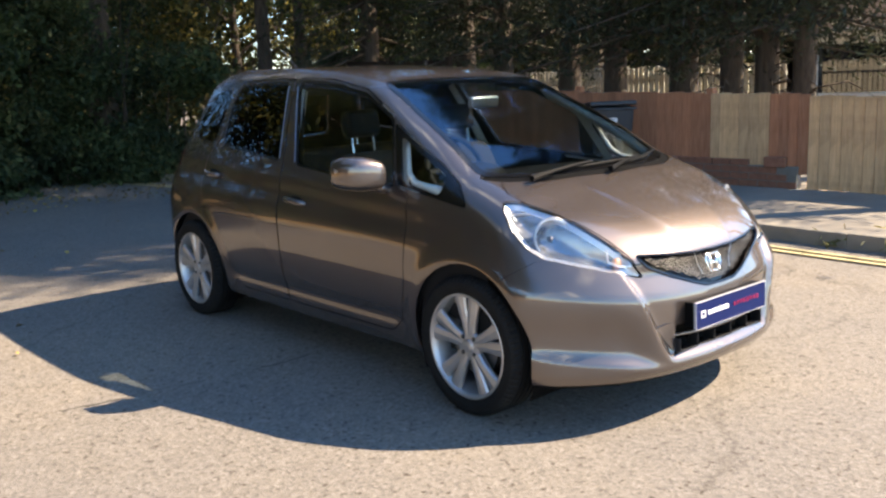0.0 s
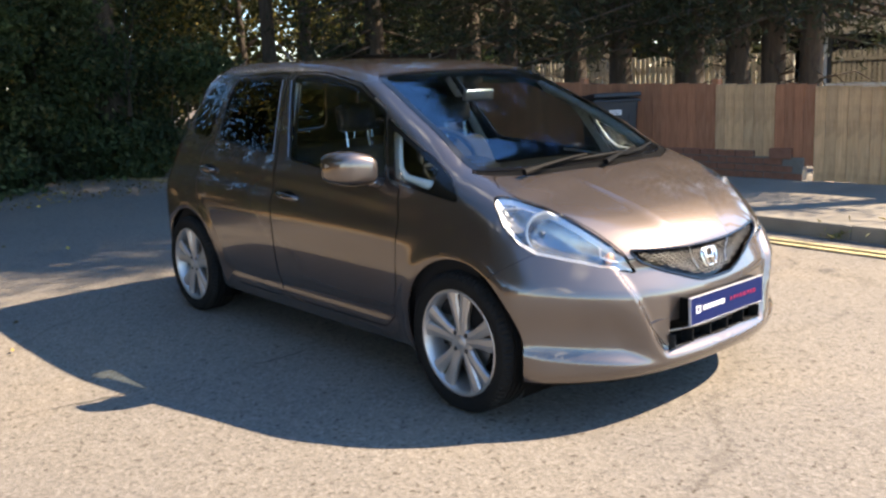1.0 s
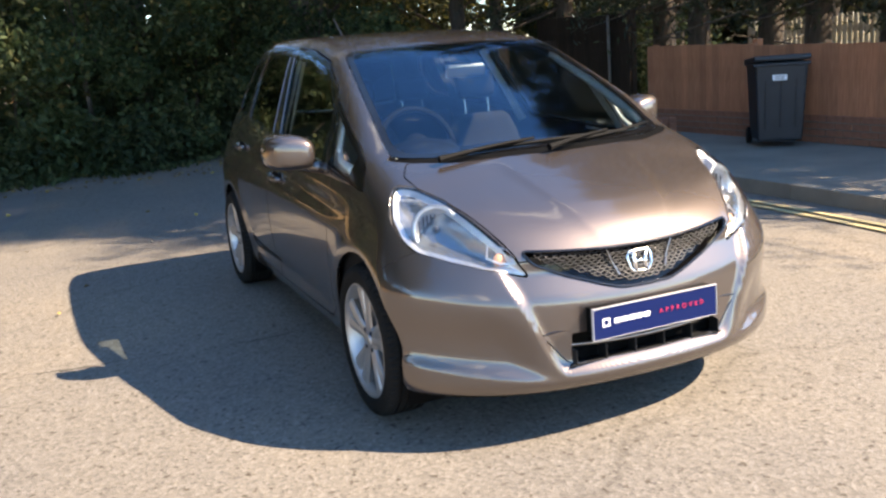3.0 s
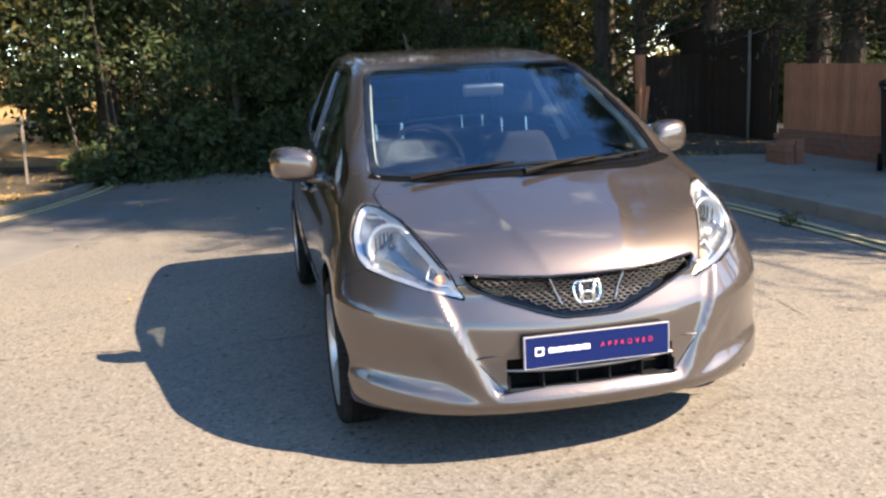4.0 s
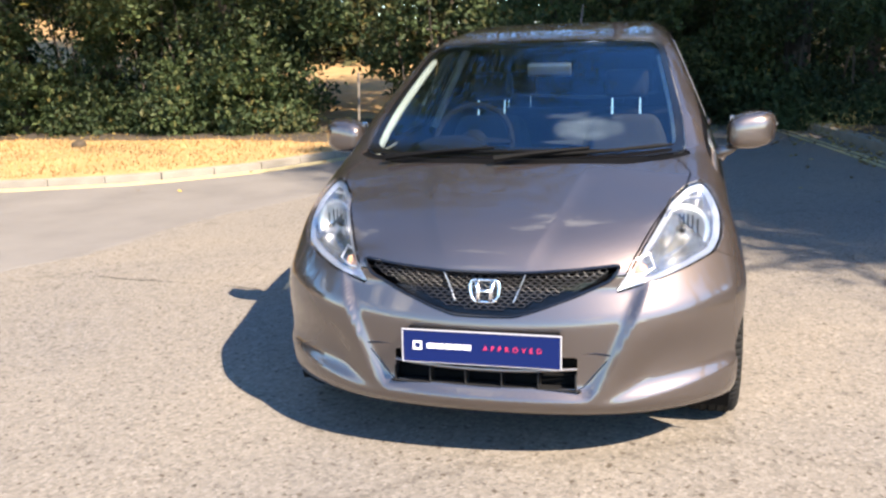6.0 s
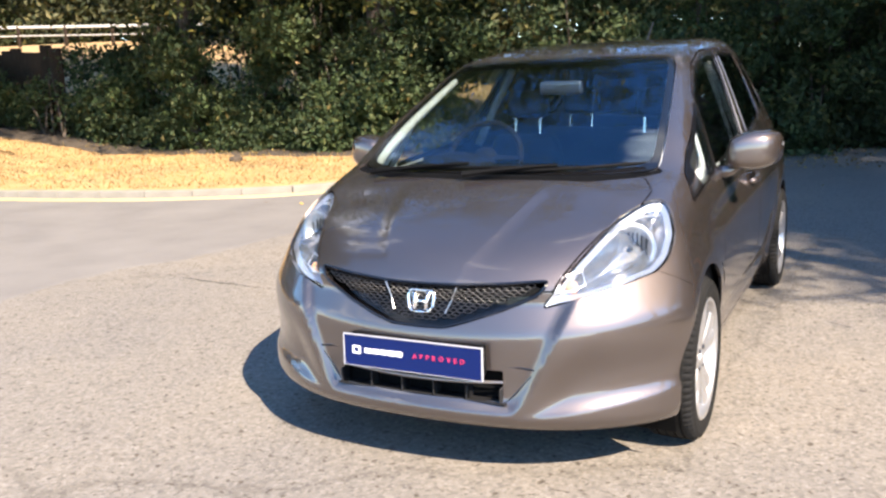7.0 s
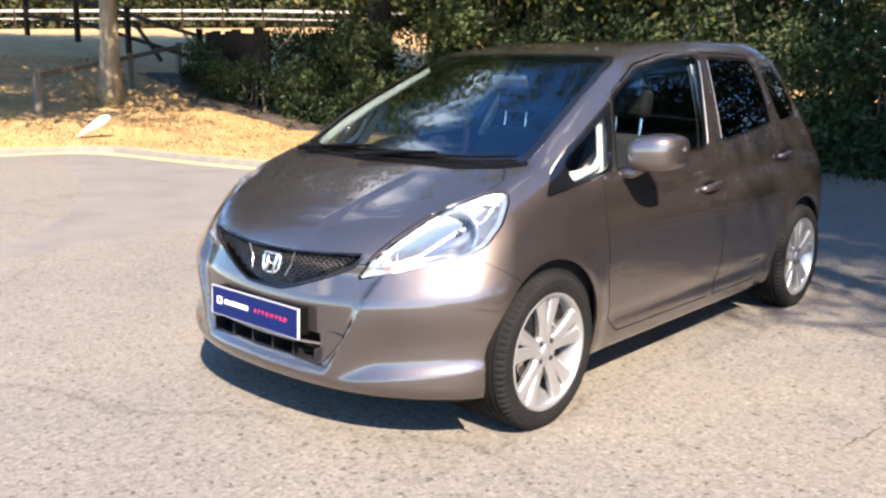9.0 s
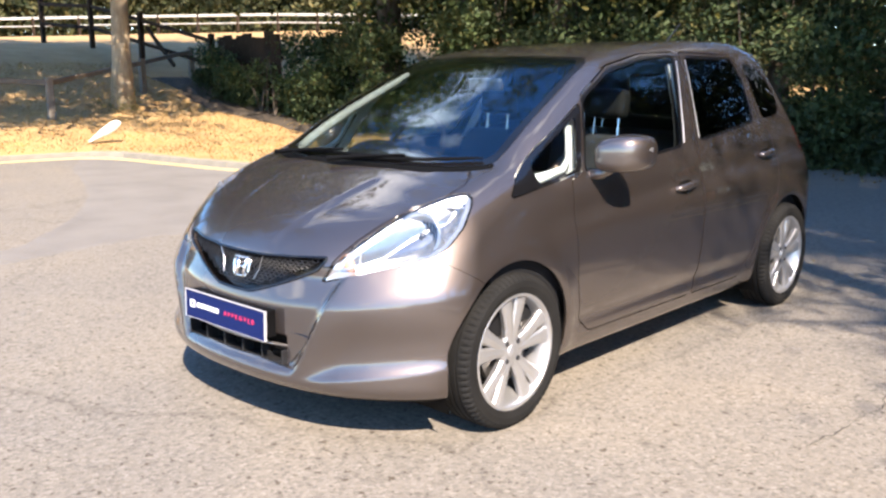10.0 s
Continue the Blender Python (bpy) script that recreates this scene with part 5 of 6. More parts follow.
gx, gy = np.meshgrid(np.linspace(-10.6, -1.8, 177), np.linspace(-2.5, 8.8, 227), indexing="ij")
x, y = gx.ravel(), gy.ravel()
k = (np.arange(176)[:, None] * 227 + np.arange(226)).ravel()
tris = np.vstack((np.stack((k, k + 227, k + 228), 1), np.stack((k, k + 228, k + 1), 1)))
edge = inside_of(outline, x, y) + 0.03 * smooth_noise(x, y, 7.0, 51)
v = np.column_stack((x, y, road_height(x, y) + 0.004 - 0.012 * step(-0.05, 0.0, edge)))
v, lane, _ = cut(v, tris, edge)
v, lane = compact(v, lane)
tagged(new("road_patch", fast_mesh("road_patch", v, lane, ASPHALT_OLD, True)), "smooth grey older asphalt where a lane joins", kind="structure")


def crack(name, points, seed, wide=0.007):
    """A narrow dark crack that wanders between points, with uneven width."""
    p = np.vstack([np.linspace(a, b, max(2, int(math.dist(a, b) / 0.03)), endpoint=False) for a, b in zip(points, points[1:])])
    gen = np.random.default_rng(seed)
    d = np.gradient(p, axis=0)
    d /= np.linalg.norm(d, axis=1, keepdims=True)
    side = np.column_stack((-d[:, 1], d[:, 0]))
    sway = np.convolve(gen.normal(size=len(p) + 6), np.ones(7) / 7, "valid") * 0.022 + gen.normal(size=len(p)) * 0.004
    half = wide / 2 * np.clip(0.65 + 0.6 * np.convolve(gen.normal(size=len(p) + 8), np.ones(9) / 3, "valid"), 0.08, 1.7)
    a, b = p + side * (sway + half)[:, None], p + side * (sway - half)[:, None]
    z = road_height(p[:, 0], p[:, 1]) + 0.0035
    v = np.concatenate((np.column_stack((a, z)), np.column_stack((b, z))))
    i = np.arange(len(p) - 1)
    f = np.stack((i + len(p), i + len(p) + 1, i + 1, i), 1)
    return tagged(new(name, fast_mesh(name, v, f, CRACK_TAR)), "thin dark crack in the asphalt", kind="structure")


crack("road_crack_1", [(-3.5, 0.26), (-2.75, 0.19), (-2.05, 0.12), (-1.58, 0.04), (-1.07, -0.03), (-0.5, 0.02), (0.3, -0.05)], 61, 0.010)
crack("road_crack_2", [(1.70, 1.6), (1.72, 1.28), (1.80, 0.9), (1.76, 0.2), (1.77, -0.1), (1.72, -0.7)], 62)
crack("road_crack_3", [(1.80, 0.9), (2.15, 0.78), (2.5, 0.82), (2.9, 0.7)], 63, 0.006)

# dry verge to the west, rising away from the kerb


def verge_height(x, y):
    d = -west_in(x, y)
    return 0.085 * step(0.0, 0.10, d) + 0.02 * step(0.1, 2, d) + rise(x, y) + 0.015 * smooth_noise(x, y, 2.2, 9) * step(0.2, 1.0, d)


sheet("verge", np.concatenate((np.linspace(-60, -16, 60), np.linspace(-15.8, -2.9, 150))), np.concatenate((np.linspace(-30, 2, 60), np.linspace(2.1, 12, 110), np.linspace(12.5, 50, 40))),
      verge_height, STRAW, lambda x, y: west_in(x, y) < -0.03, "sun-bleached dry grass verge")

# ---- plants ----
def leaf_cards(at, size, flat=0.0, droop=0.0, slim=0.55, gen=rng):
    """Folded diamond leaves at points: (verts, faces)."""
    n = len(at)
    d = gen.normal(size=(n, 3))
    d[:, 2] = d[:, 2] * (1 - flat) - droop
    d /= np.linalg.norm(d, axis=1, keepdims=True)
    u = gen.normal(size=(n, 3))
    w = np.cross(d, u)
    w /= np.linalg.norm(w, axis=1, keepdims=True)
    up = np.cross(w, d)
    s = (size * gen.uniform(0.6, 1.3, n))[:, None]
    base, tip = at - d * s * 0.5, at + d * s * 0.5
    left, right = at + w * s * slim * 0.5 + up * s * 0.12, at - w * s * slim * 0.5 + up * s * 0.12
    v = np.stack((base, left, tip, right), 1).reshape(-1, 3)
    k = np.arange(n)[:, None] * 4
    return v, np.concatenate((k + [0, 1, 2], k + [0, 2, 3]), 1).reshape(-1, 3)


def clumps(centres, per, spread, gen=rng):
    n = len(centres)
    off = gen.normal(size=(n * per, 3)) * spread
    return np.repeat(centres, per, 0) + off


def leaves_object(name, at, size, mat, parent=None, label="", category="", kind="", **more):
    v, f = leaf_cards(at, size, **more)
    ob = new(name, fast_mesh(name, v, f, mat))
    ob.parent = parent
    return tagged(ob, label, category, kind=kind)


def along(path, u):
    p = np.array(path, float)
    s = np.concatenate(([0], np.cumsum(np.linalg.norm(np.diff(p, axis=0), axis=1))))
    return np.column_stack([np.interp(u * s[-1], s, p[:, i]) for i in range(p.shape[1])]), s[-1]


def shrub(name, path, high, deep, count, label, size=0.115, mat=LEAF_HEDGE):
    """A belt of uneven bushes: leafy mounds on stems along a line on the ground."""
    root = thing(name, (0, 0, 0), label, "shrub", "roadside shrubs")
    _, length = along(path, np.array([0.0]))
    mounds = int(length * high * 2.5)
    base, _ = along(path, rng.uniform(0, 1, mounds))
    k = len(bpy.data.objects)
    tall = high * (0.80 + 0.28 * smooth_noise(base[:, 0], base[:, 1], 1.5, k))
    r = rng.uniform(0.28, 0.72, mounds) * min(1.0, high / 2.2)
    z = np.maximum(rng.uniform(0.0, 1.0, mounds) ** 0.9 * tall, 0.5 * r)
    z = np.where(rng.uniform(size=mounds) < 0.34, rng.uniform(0.1, 0.5, mounds), z)
    y = base[:, 1] + rng.uniform(-1, 1, mounds) * deep
    c = np.column_stack((base[:, 0] + rng.normal(size=mounds) * 0.2, y, z + rise(base[:, 0], base[:, 1])))
    per = max(40, int(count * 13 / mounds))
    d = rng.normal(size=(mounds, per, 3))
    d /= np.linalg.norm(d, axis=2, keepdims=True)
    rad = rng.uniform(0.25, 1.0, (mounds, per, 1)) ** 0.4 * (1 + 0.22 * rng.normal(size=(mounds, per, 1)))
    rag = 1 + 0.28 * np.sin(d[..., :1] * 5 + r[:, None, None] * 40) * np.sin(d[..., 2:] * 6 + k)
    pts = (c[:, None, :] + d * rad * rag * r[:, None, None] * [1.1, 1.0, 0.85]).reshape(-1, 3)
    pts = pts[rng.uniform(size=len(pts)) < 0.93]
    pts[:, 2] = np.maximum(pts[:, 2], 0.04)
    leaves_object("foliage", pts, size, mat, root, kind="stuff")
    bm = bmesh.new()
    for k in range(int(length * 2.5)):
        b, _ = along(path, np.array([rng.uniform()]))
        x, y = b[0][0], b[0][1] + rng.uniform(-0.1, 0.8) * deep
        g = float(rise(np.array([x]), np.array([y]))[0])
        h = high * rng.uniform(0.6, 1.0)
        lean = rng.normal(size=2) * 0.25
        tube(bm, [(x, y, g - 0.05), (x + lean[0] * 0.4, y + lean[1] * 0.4, g + h * 0.5), (x + lean[0], y + lean[1], g + h)], [0.026, 0.017, 0.006], 5)
    tagged(part("stem", bm, BARK_DARK, root), kind="stuff")
    return root


def broad_tree(at, high, trunk, crown_from, radius, leaves, label, name="tree", bark=BARK_DARK, mat=LEAF_TREE, lean=(0, 0), size=0.11, seed=1, forks=9):
    g = np.random.default_rng(seed)
    root = thing(name, at, label, "tree")
    bm = bmesh.new()
    pts = [(lean[0] * t * high + 0.05 * math.sin(5 * t + seed), lean[1] * t * high + 0.05 * math.cos(4 * t + seed), t * high) for t in np.linspace(0, 0.9, 9)]
    tube(bm, [(p[0], p[1], p[2] - (0.1 if i == 0 else 0)) for i, p in enumerate(pts)], [trunk * (1.35 if i == 0 else 1.05 - 0.11 * i) for i in range(9)], 12)
    ends = []
    for k in range(forks):
        t = g.uniform(crown_from / high, 0.85)
        b = Vector([np.interp(t, np.linspace(0, 0.9, 9), [p[i] for p in pts]) for i in range(3)])
        a = g.uniform(0, 2 * math.pi)
        reach = radius * g.uniform(0.5, 0.95)
        tip = b + Vector((math.cos(a) * reach, math.sin(a) * reach, g.uniform(0.1, 0.5) * reach))
        midp = (b + tip) / 2 + Vector((0, 0, 0.12 * reach))
        r = trunk * 0.35 * (1.1 - t)
        tube(bm, [b, midp, tip], [r + 0.02, r * 0.6 + 0.012, 0.008], 6)
        ends += [midp, tip, (midp + tip) / 2]
        for _ in range(3):
            side = tip + Vector(g.normal(size=3).tolist()) * 0.35 * reach
            tube(bm, [midp.lerp(tip, 0.5), side], [r * 0.4 + 0.008, 0.005], 5)
            ends.append(side)
    part("trunk", bm, bark, root, smooth=True)
    n = leaves // 30
    pick = np.array([tuple(e) for e in ends])[g.integers(0, len(ends), n)]
    c = pick + g.normal(size=(n, 3)) * radius * np.array([0.26, 0.26, 0.20])
    c[:, 2] = np.maximum(c[:, 2], crown_from * 0.92)
    leaves_object("crown", clumps(c, 30, 0.20, g), size, mat, root, kind="stuff")
    return root


def conifer(at, high, trunk, crown_from, radius, seed, label, per=26):
    """A tall dark conifer: bare lower trunk with dead twigs, drooping boughs above."""
    g = np.random.default_rng(seed)
    root = thing("conifer", at, label, "tree", "row of conifers")
    bm = bmesh.new()
    lean = g.normal(size=2) * 0.012
    zs = np.linspace(-0.1, high, 10)
    tube(bm, [(lean[0] * z, lean[1] * z, z) for z in zs], [trunk * (1.15 - z / high * 1.05) for z in zs], 12)
    cent = []
    levels = int((high - crown_from) / 0.30)
    for k in range(levels):
        z = crown_from + (high - crown_from) * k / levels
        for _ in range(4):
            a = g.uniform(0, 2 * math.pi)
            reach = radius * (1 - 0.68 * (z - crown_from) / (high - crown_from)) * g.uniform(0.6, 1.1)
            tip = np.array([math.cos(a) * reach, math.sin(a) * reach, z - 0.25 * reach])
            tube(bm, [(lean[0] * z, lean[1] * z, z), tuple(tip * [0.5, 0.5, 1] + [0, 0, 0.12 * reach]), tuple(tip)], [0.03, 0.018, 0.005], 4, False)
            for q in np.linspace(0.25, 1, 7):
                cent.append(np.array([tip[0] * q, tip[1] * q, z - 0.25 * reach * q * q + 0.05]))
    for _ in range(16):
        z = g.uniform(0.9, crown_from + 0.5)
        a = g.uniform(0, 2 * math.pi)
        r = g.uniform(0.3, 1.1)
        tube(bm, [(0, 0, z), (math.cos(a) * r * 0.6, math.sin(a) * r * 0.6, z + 0.1), (math.cos(a) * r, math.sin(a) * r, z - 0.12)], [0.016, 0.009, 0.003], 4, False)
    part("trunk", bm, BARK_DARK, root, smooth=True)
    leaves_object("bough", clumps(np.array(cent), per, 0.16, g), 0.14 if per > 40 else 0.12, NEEDLE, root, kind="stuff", droop=0.35, slim=0.28, gen=g)
    return root


# shrub belts along the northern side, with a gap where a path leaves
shrub("shrub", [(-13.2, 9.3), (-10.5, 9.1), (-8.3, 9.15)], 2.7, 0.75, 2300, "dense dark green shrubs behind dry grass")
shrub("shrub", [(-8.4, 9.15), (-6.6, 9.1), (-5.1, 9.4)], 2.9, 0.8, 2000, "dense leafy shrubs beside a path opening")
shrub("shrub", [(-3.75, 9.0), (-2.2, 9.3), (-0.6, 10.0)], 3.3, 0.8, 2300, "tall shaded hedge shrubs")
shrub("shrub", [(-0.7, 10.0), (0.6, 10.8), (1.8, 11.0)], 3.4, 0.85, 2100, "tall shaded hedge shrubs in deep shade")
shrub("shrub", [(1.7, 11.0), (2.8, 10.3)], 3.0, 0.8, 900, "shaded hedge shrubs beside the road end")
shrub("shrub", [(2.8, 10.3), (4.4, 9.2)], 2.2, 0.6, 1000, "low shaded shrubs beside the road end")
shrub("shrub", [(-9.0, 11.5), (-6.5, 12.0)], 4.0, 1.0, 1500, "taller shrubs behind the hedge")
shrub("shrub", [(-3.0, 12.0), (0.0, 13.2), (4.0, 12.6)], 5.0, 1.2, 2600, "taller shaded shrubs behind the hedge", 0.10)

shrub("shrub", [(-14.0, 13.5), (-11.0, 14.2), (-8.4, 14.5)], 6.5, 1.4, 1300, "tall dark thicket behind the hedge", 0.15, LEAF_TREE)
shrub("shrub", [(-5.0, 15.5), (0.0, 16.0), (3.6, 15.8)], 7.0, 1.4, 1300, "tall dark thicket behind the hedge", 0.15, LEAF_TREE)
shrub("shrub", [(4.2, 11.2), (6.4, 10.9)], 1.6, 0.7, 900, "low dark shrubs behind an old board fence", 0.12)
shrub("shrub", [(7.2, 10.8), (9.4, 10.0)], 4.2, 1.0, 1200, "dark shrubs behind an old board fence", 0.12)
shrub("shrub", [(-13.1, 8.2), (-15.5, 8.45), (-17.3, 8.7)], 1.5, 0.25, 620, "low straggling weeds at the foot of old boards", 0.09)

shrub("shrub", [(-14.3, 9.3), (-12.8, 9.0), (-11.5, 9.0)], 2.6, 0.6, 1100, "dark leafy shrubs beside old boards", 0.115)

TREES = [(-6.95, 9.9, 16.0, 0.30, 2.8, 4.6, 64000, 2), (-9.7, 10.3, 13.0, 0.20, 2.4, 4.0, 44000, 3), (-3.2, 10.8, 13.0, 0.18, 2.8, 3.6, 24000, 4),
         (-0.3, 10.6, 11.0, 0.16, 2.6, 3.4, 18000, 5), (2.6, 11.6, 11.5, 0.22, 2.6, 3.4, 17000, 6), (0.9, 14.5, 12.0, 0.22, 3.0, 3.6, 12000, 7),
         (5.45, 11.2, 12.0, 0.15, 4.0, 3.0, 12000, 8), (-12.0, 10.6, 9.5, 0.2, 2.5, 3.4, 17000, 9)]
for x, y, h, r, low, wide, n, sd in TREES:
    z = float(rise(np.array([x]), np.array([y]))[0])
    broad_tree((x, y, z - 0.05), h, r, low, wide, n, "leafy broadleaved tree with dark trunk in the hedge", seed=sd, lean=(0.01 * (sd % 3 - 1), 0), forks=20 if h > 14 else 10, size=0.14 if h > 12 else 0.11)
broad_tree((-14.92, 5.45, float(rise(np.array([-14.92]), np.array([5.45]))[0]) + 0.05), 9.6, 0.205, 4.2, 4.8, 64000,
           "sunlit pale-barked tree on dry grass", bark=BARK_PALE, seed=11, size=0.19, forks=24)
broad_tree((-10.6, 8.9, 0.1), 9.0, 0.14, 2.9, 4.4, 50000, "leafy tree overhanging the dry verge", seed=15, size=0.15, forks=22)
# unseen tree, added for the shade it throws on the western bank
broad_tree((-12.6, -0.6, 0.15), 11.0, 0.24, 4.6, 4.4, 50000, "leafy tree added out of view to shade the bank", seed=14, size=0.18, forks=18)
for x, y, h, n, sd in ((8.6, 18.0, 7.0, 16000, 21), (12.6, 21.5, 8.5, 16000, 22), (5.6, 20.5, 8.0, 14000, 23)):
    broad_tree((x, y, -0.05), h, 0.16, 0.9, 3.2, n, "sunlit yellow-green tree beyond the hedge", mat=LEAF_GOLD, seed=sd, size=0.16, forks=14)
broad_tree((-13.2, 11.5, 0.4), 9.0, 0.2, 2.2, 3.2, 10000, "leafy tree behind the dark boards", seed=12)

# trees past x = 11 are added so their high crowns darken windscreen reflections
for k, (x, y, h, r, low, wide) in enumerate(((7.9, 1.80, 12.0, 0.14, 2.1, 2.0), (8.0, 2.35, 13.0, 0.15, 2.0, 2.0), (7.9, 2.85, 13.5, 0.15, 1.95, 2.1),
                                             (8.0, 3.65, 13.0, 0.20, 1.9, 2.3), (7.8, 4.75, 12.0, 0.17, 1.85, 2.2), (8.1, 5.9, 12.0, 0.18, 2.2, 2.2),
                                             (7.8, 7.1, 12.0, 0.17, 2.1, 2.3), (8.2, 8.5, 12.5, 0.19, 2.0, 2.4), (7.9, 0.1, 12.5, 0.15, 3.0, 2.1), (8.1, -1.6, 13.0, 0.17, 5.2, 1.9),
                                             (7.0, 9.9, 13.0, 0.18, 2.0, 2.4), (8.6, -3.1, 13.5, 0.18, 6.4, 2.4), (9.4, -0.8, 14.0, 0.18, 5.0, 2.6), (6.25, 11.1, 12.0, 0.12, 3.6, 1.8),
                                             (14.6, 7.2, 20.0, 0.24, 6.5, 3.4), (13.6, 10.0, 19.0, 0.24, 6.5, 3.2), (11.8, 12.8, 18.0, 0.24, 6.5, 3.0))):
    conifer((x, y, 0.0), h, r, low, wide, 40 + k, "tall conifer with bare lower trunk behind a fence", 10 if y < -2.5 else 22 if low < 2.9 or x > 11 else 44)

# sunlit far woodland
pts = []
for x0, x1, y0, y1, h, n in ((-24, 14, 24, 32, 9.0, 2200), (16, 25, 8, 26, 8.0, 1200), (-60, -20, 30, 40, 11.0, 6200), (-66, -52, -10, 32, 11.0, 5200)):
    c = np.column_stack((rng.uniform(x0, x1, n), rng.uniform(y0, y1, n), rng.uniform(0, 1, n) ** 0.8 * h))
    c[:, 2] *= 0.7 + 0.3 * smooth_noise(c[:, 0], c[:, 1], 0.5, 17)
    c[:, 2] += rise(c[:, 0], c[:, 1])
    pts.append(clumps(c, 20, 0.55))
leaves_object("far_woodland", np.vstack(pts), 0.42, LEAF_FAR, None, "sunlit yellow-green woodland in the distance", "woodland", "stuff")

# bare soil with litter along the hedge foot; hedge shade painted into its colour
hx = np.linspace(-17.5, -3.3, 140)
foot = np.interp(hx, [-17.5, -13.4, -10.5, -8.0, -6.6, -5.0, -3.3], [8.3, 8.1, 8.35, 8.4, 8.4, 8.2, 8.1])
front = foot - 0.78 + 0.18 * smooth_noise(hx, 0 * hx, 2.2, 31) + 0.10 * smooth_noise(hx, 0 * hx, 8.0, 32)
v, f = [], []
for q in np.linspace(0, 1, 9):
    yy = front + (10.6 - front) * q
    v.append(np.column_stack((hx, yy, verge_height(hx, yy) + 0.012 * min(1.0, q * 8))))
v = np.vstack(v)
for q in range(8):
    i = np.arange(139) + 140 * q
    f.append(np.stack((i, i + 1, i + 141, i + 140), 1))
tagged(new("soil_shade_strip", fast_mesh("soil_shade_strip", v, np.vstack(f), SOIL_SHADE, True)), "bare soil and litter with painted hedge shade", kind="structure")

# leaf litter and soil over the footway end, dark to stand in for shade
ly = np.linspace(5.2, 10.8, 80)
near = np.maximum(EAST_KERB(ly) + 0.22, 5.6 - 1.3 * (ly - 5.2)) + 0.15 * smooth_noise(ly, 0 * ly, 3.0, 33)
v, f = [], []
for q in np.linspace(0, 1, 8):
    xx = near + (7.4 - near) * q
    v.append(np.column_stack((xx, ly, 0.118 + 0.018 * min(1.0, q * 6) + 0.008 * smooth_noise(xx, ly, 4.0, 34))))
v = np.vstack(v)
for q in range(7):
    i = np.arange(79) + 80 * q
    f.append(np.stack((i, i + 80, i + 81, i + 1), 1))
tagged(new("soil_shade_strip", fast_mesh("soil_shade_strip", v, np.vstack(f), SOIL_SHADE, True)), "brown soil and litter, darkened for shade, over the footway end", kind="structure")

# dry grass blades and leaf litter
n = 26000
x, y = rng.uniform(-19, -3.2, n), rng.uniform(1.0, 9.0, n)
ok = (west_in(x, y) < -0.16) & ((y < np.interp(x, hx, front)) | (rng.uniform(size=n) < 0.04))
x, y = x[ok], y[ok]
z = verge_height(x, y)
h = rng.uniform(0.02, 0.06, len(x))
a = rng.uniform(0, 2 * math.pi, len(x))
base = np.column_stack((x, y, z - 0.005))
dx = np.column_stack((np.cos(a), np.sin(a), 0 * a)) * 0.012
tip = base + np.column_stack((rng.normal(size=len(x)) * 0.03, rng.normal(size=len(x)) * 0.03, h))
v = np.stack((base - dx, base + dx, tip), 1).reshape(-1, 3)
tagged(new("dry_grass", fast_mesh("dry_grass", v, np.arange(len(v)).reshape(-1, 3), BLADE)), "short bleached grass blades on the verge", "grass", kind="stuff")
n = 2600
x, y = rng.uniform(-13, 6, n), rng.uniform(7.6, 10.6, n)
pts = np.column_stack((x, y, np.where(west_in(x, y) < 0, verge_height(x, y), 0.0) + 0.018))
m2 = 50
x2, y2 = rng.uniform(-5, 5.5, m2), rng.uniform(1, 7, m2)
pts = np.vstack((pts, np.column_stack((x2, y2, np.where(x2 > EAST_KERB(y2), 0.13, 0.018)))))
x3, y3 = rng.uniform(2.6, 6.2, 2600), rng.uniform(5.6, 10.2, 2600)
pts = np.vstack((pts, np.column_stack((x3, y3, np.where(x3 > EAST_KERB(y3), 0.13, 0.018)))))
leaves_object("fallen_leaves", pts, 0.05, DEAD_LEAF, None, "scattered dry fallen leaves on the ground", "leaves", "stuff", flat=0.9)

# ---- fences and small things ----
FENCE_X = 5.78


def shared_box(name, size, mat, bevel=0.003):
    me = bpy.data.meshes.new(name)
    bm = box_mesh(size, bevel=bevel, segments=1)
    bm.to_mesh(me)
    bm.free()
    me.materials.append(mat)
    return me


def piece(name, me, parent, at, turn=(0, 0, 0)):
    ob = new(name, me)
    ob.parent = parent
    ob.matrix_basis = pose(*at, *turn)
    return ob


def board_fence(y0, y1, low, high0, high1, mat, label, x=FENCE_X, wide=0.118, posts=True):
    """A run of upright feather-edge boards along y, with rails behind."""
    root = thing("fence_panel", (x, y0, 0), label, "fence", "timber fence panels")
    n = max(1, round((y1 - y0) / wide))
    w = (y1 - y0) / n
    sizes = {}
    for k in range(n):
        top = high0 + (high1 - high0) * (k + 0.5) / n
        key = round(top - low, 2)
        if key not in sizes:
            sizes[key] = shared_box("board", (0.018, w + 0.012, key), mat)
        piece("board", sizes[key], root, (random.uniform(-0.004, 0.004), w * (k + 0.5), low + key / 2 + random.uniform(-0.008, 0.008)), (0, 0, 4 + random.uniform(-1, 1)))
    for z in (low + 0.15, (low + high0) / 2 + 0.05, high0 - 0.14):
        part("rail", box_mesh((0.04, y1 - y0, 0.07), (0.035, (y1 - y0) / 2, z), bevel=0.004, segments=1), mat, root)
    if posts:
        part("post", box_mesh((0.09, 0.09, high0 + 0.05), (0.09, 0.05, (high0 + 0.05) / 2), bevel=0.006, segments=1), mat, root)
    return root


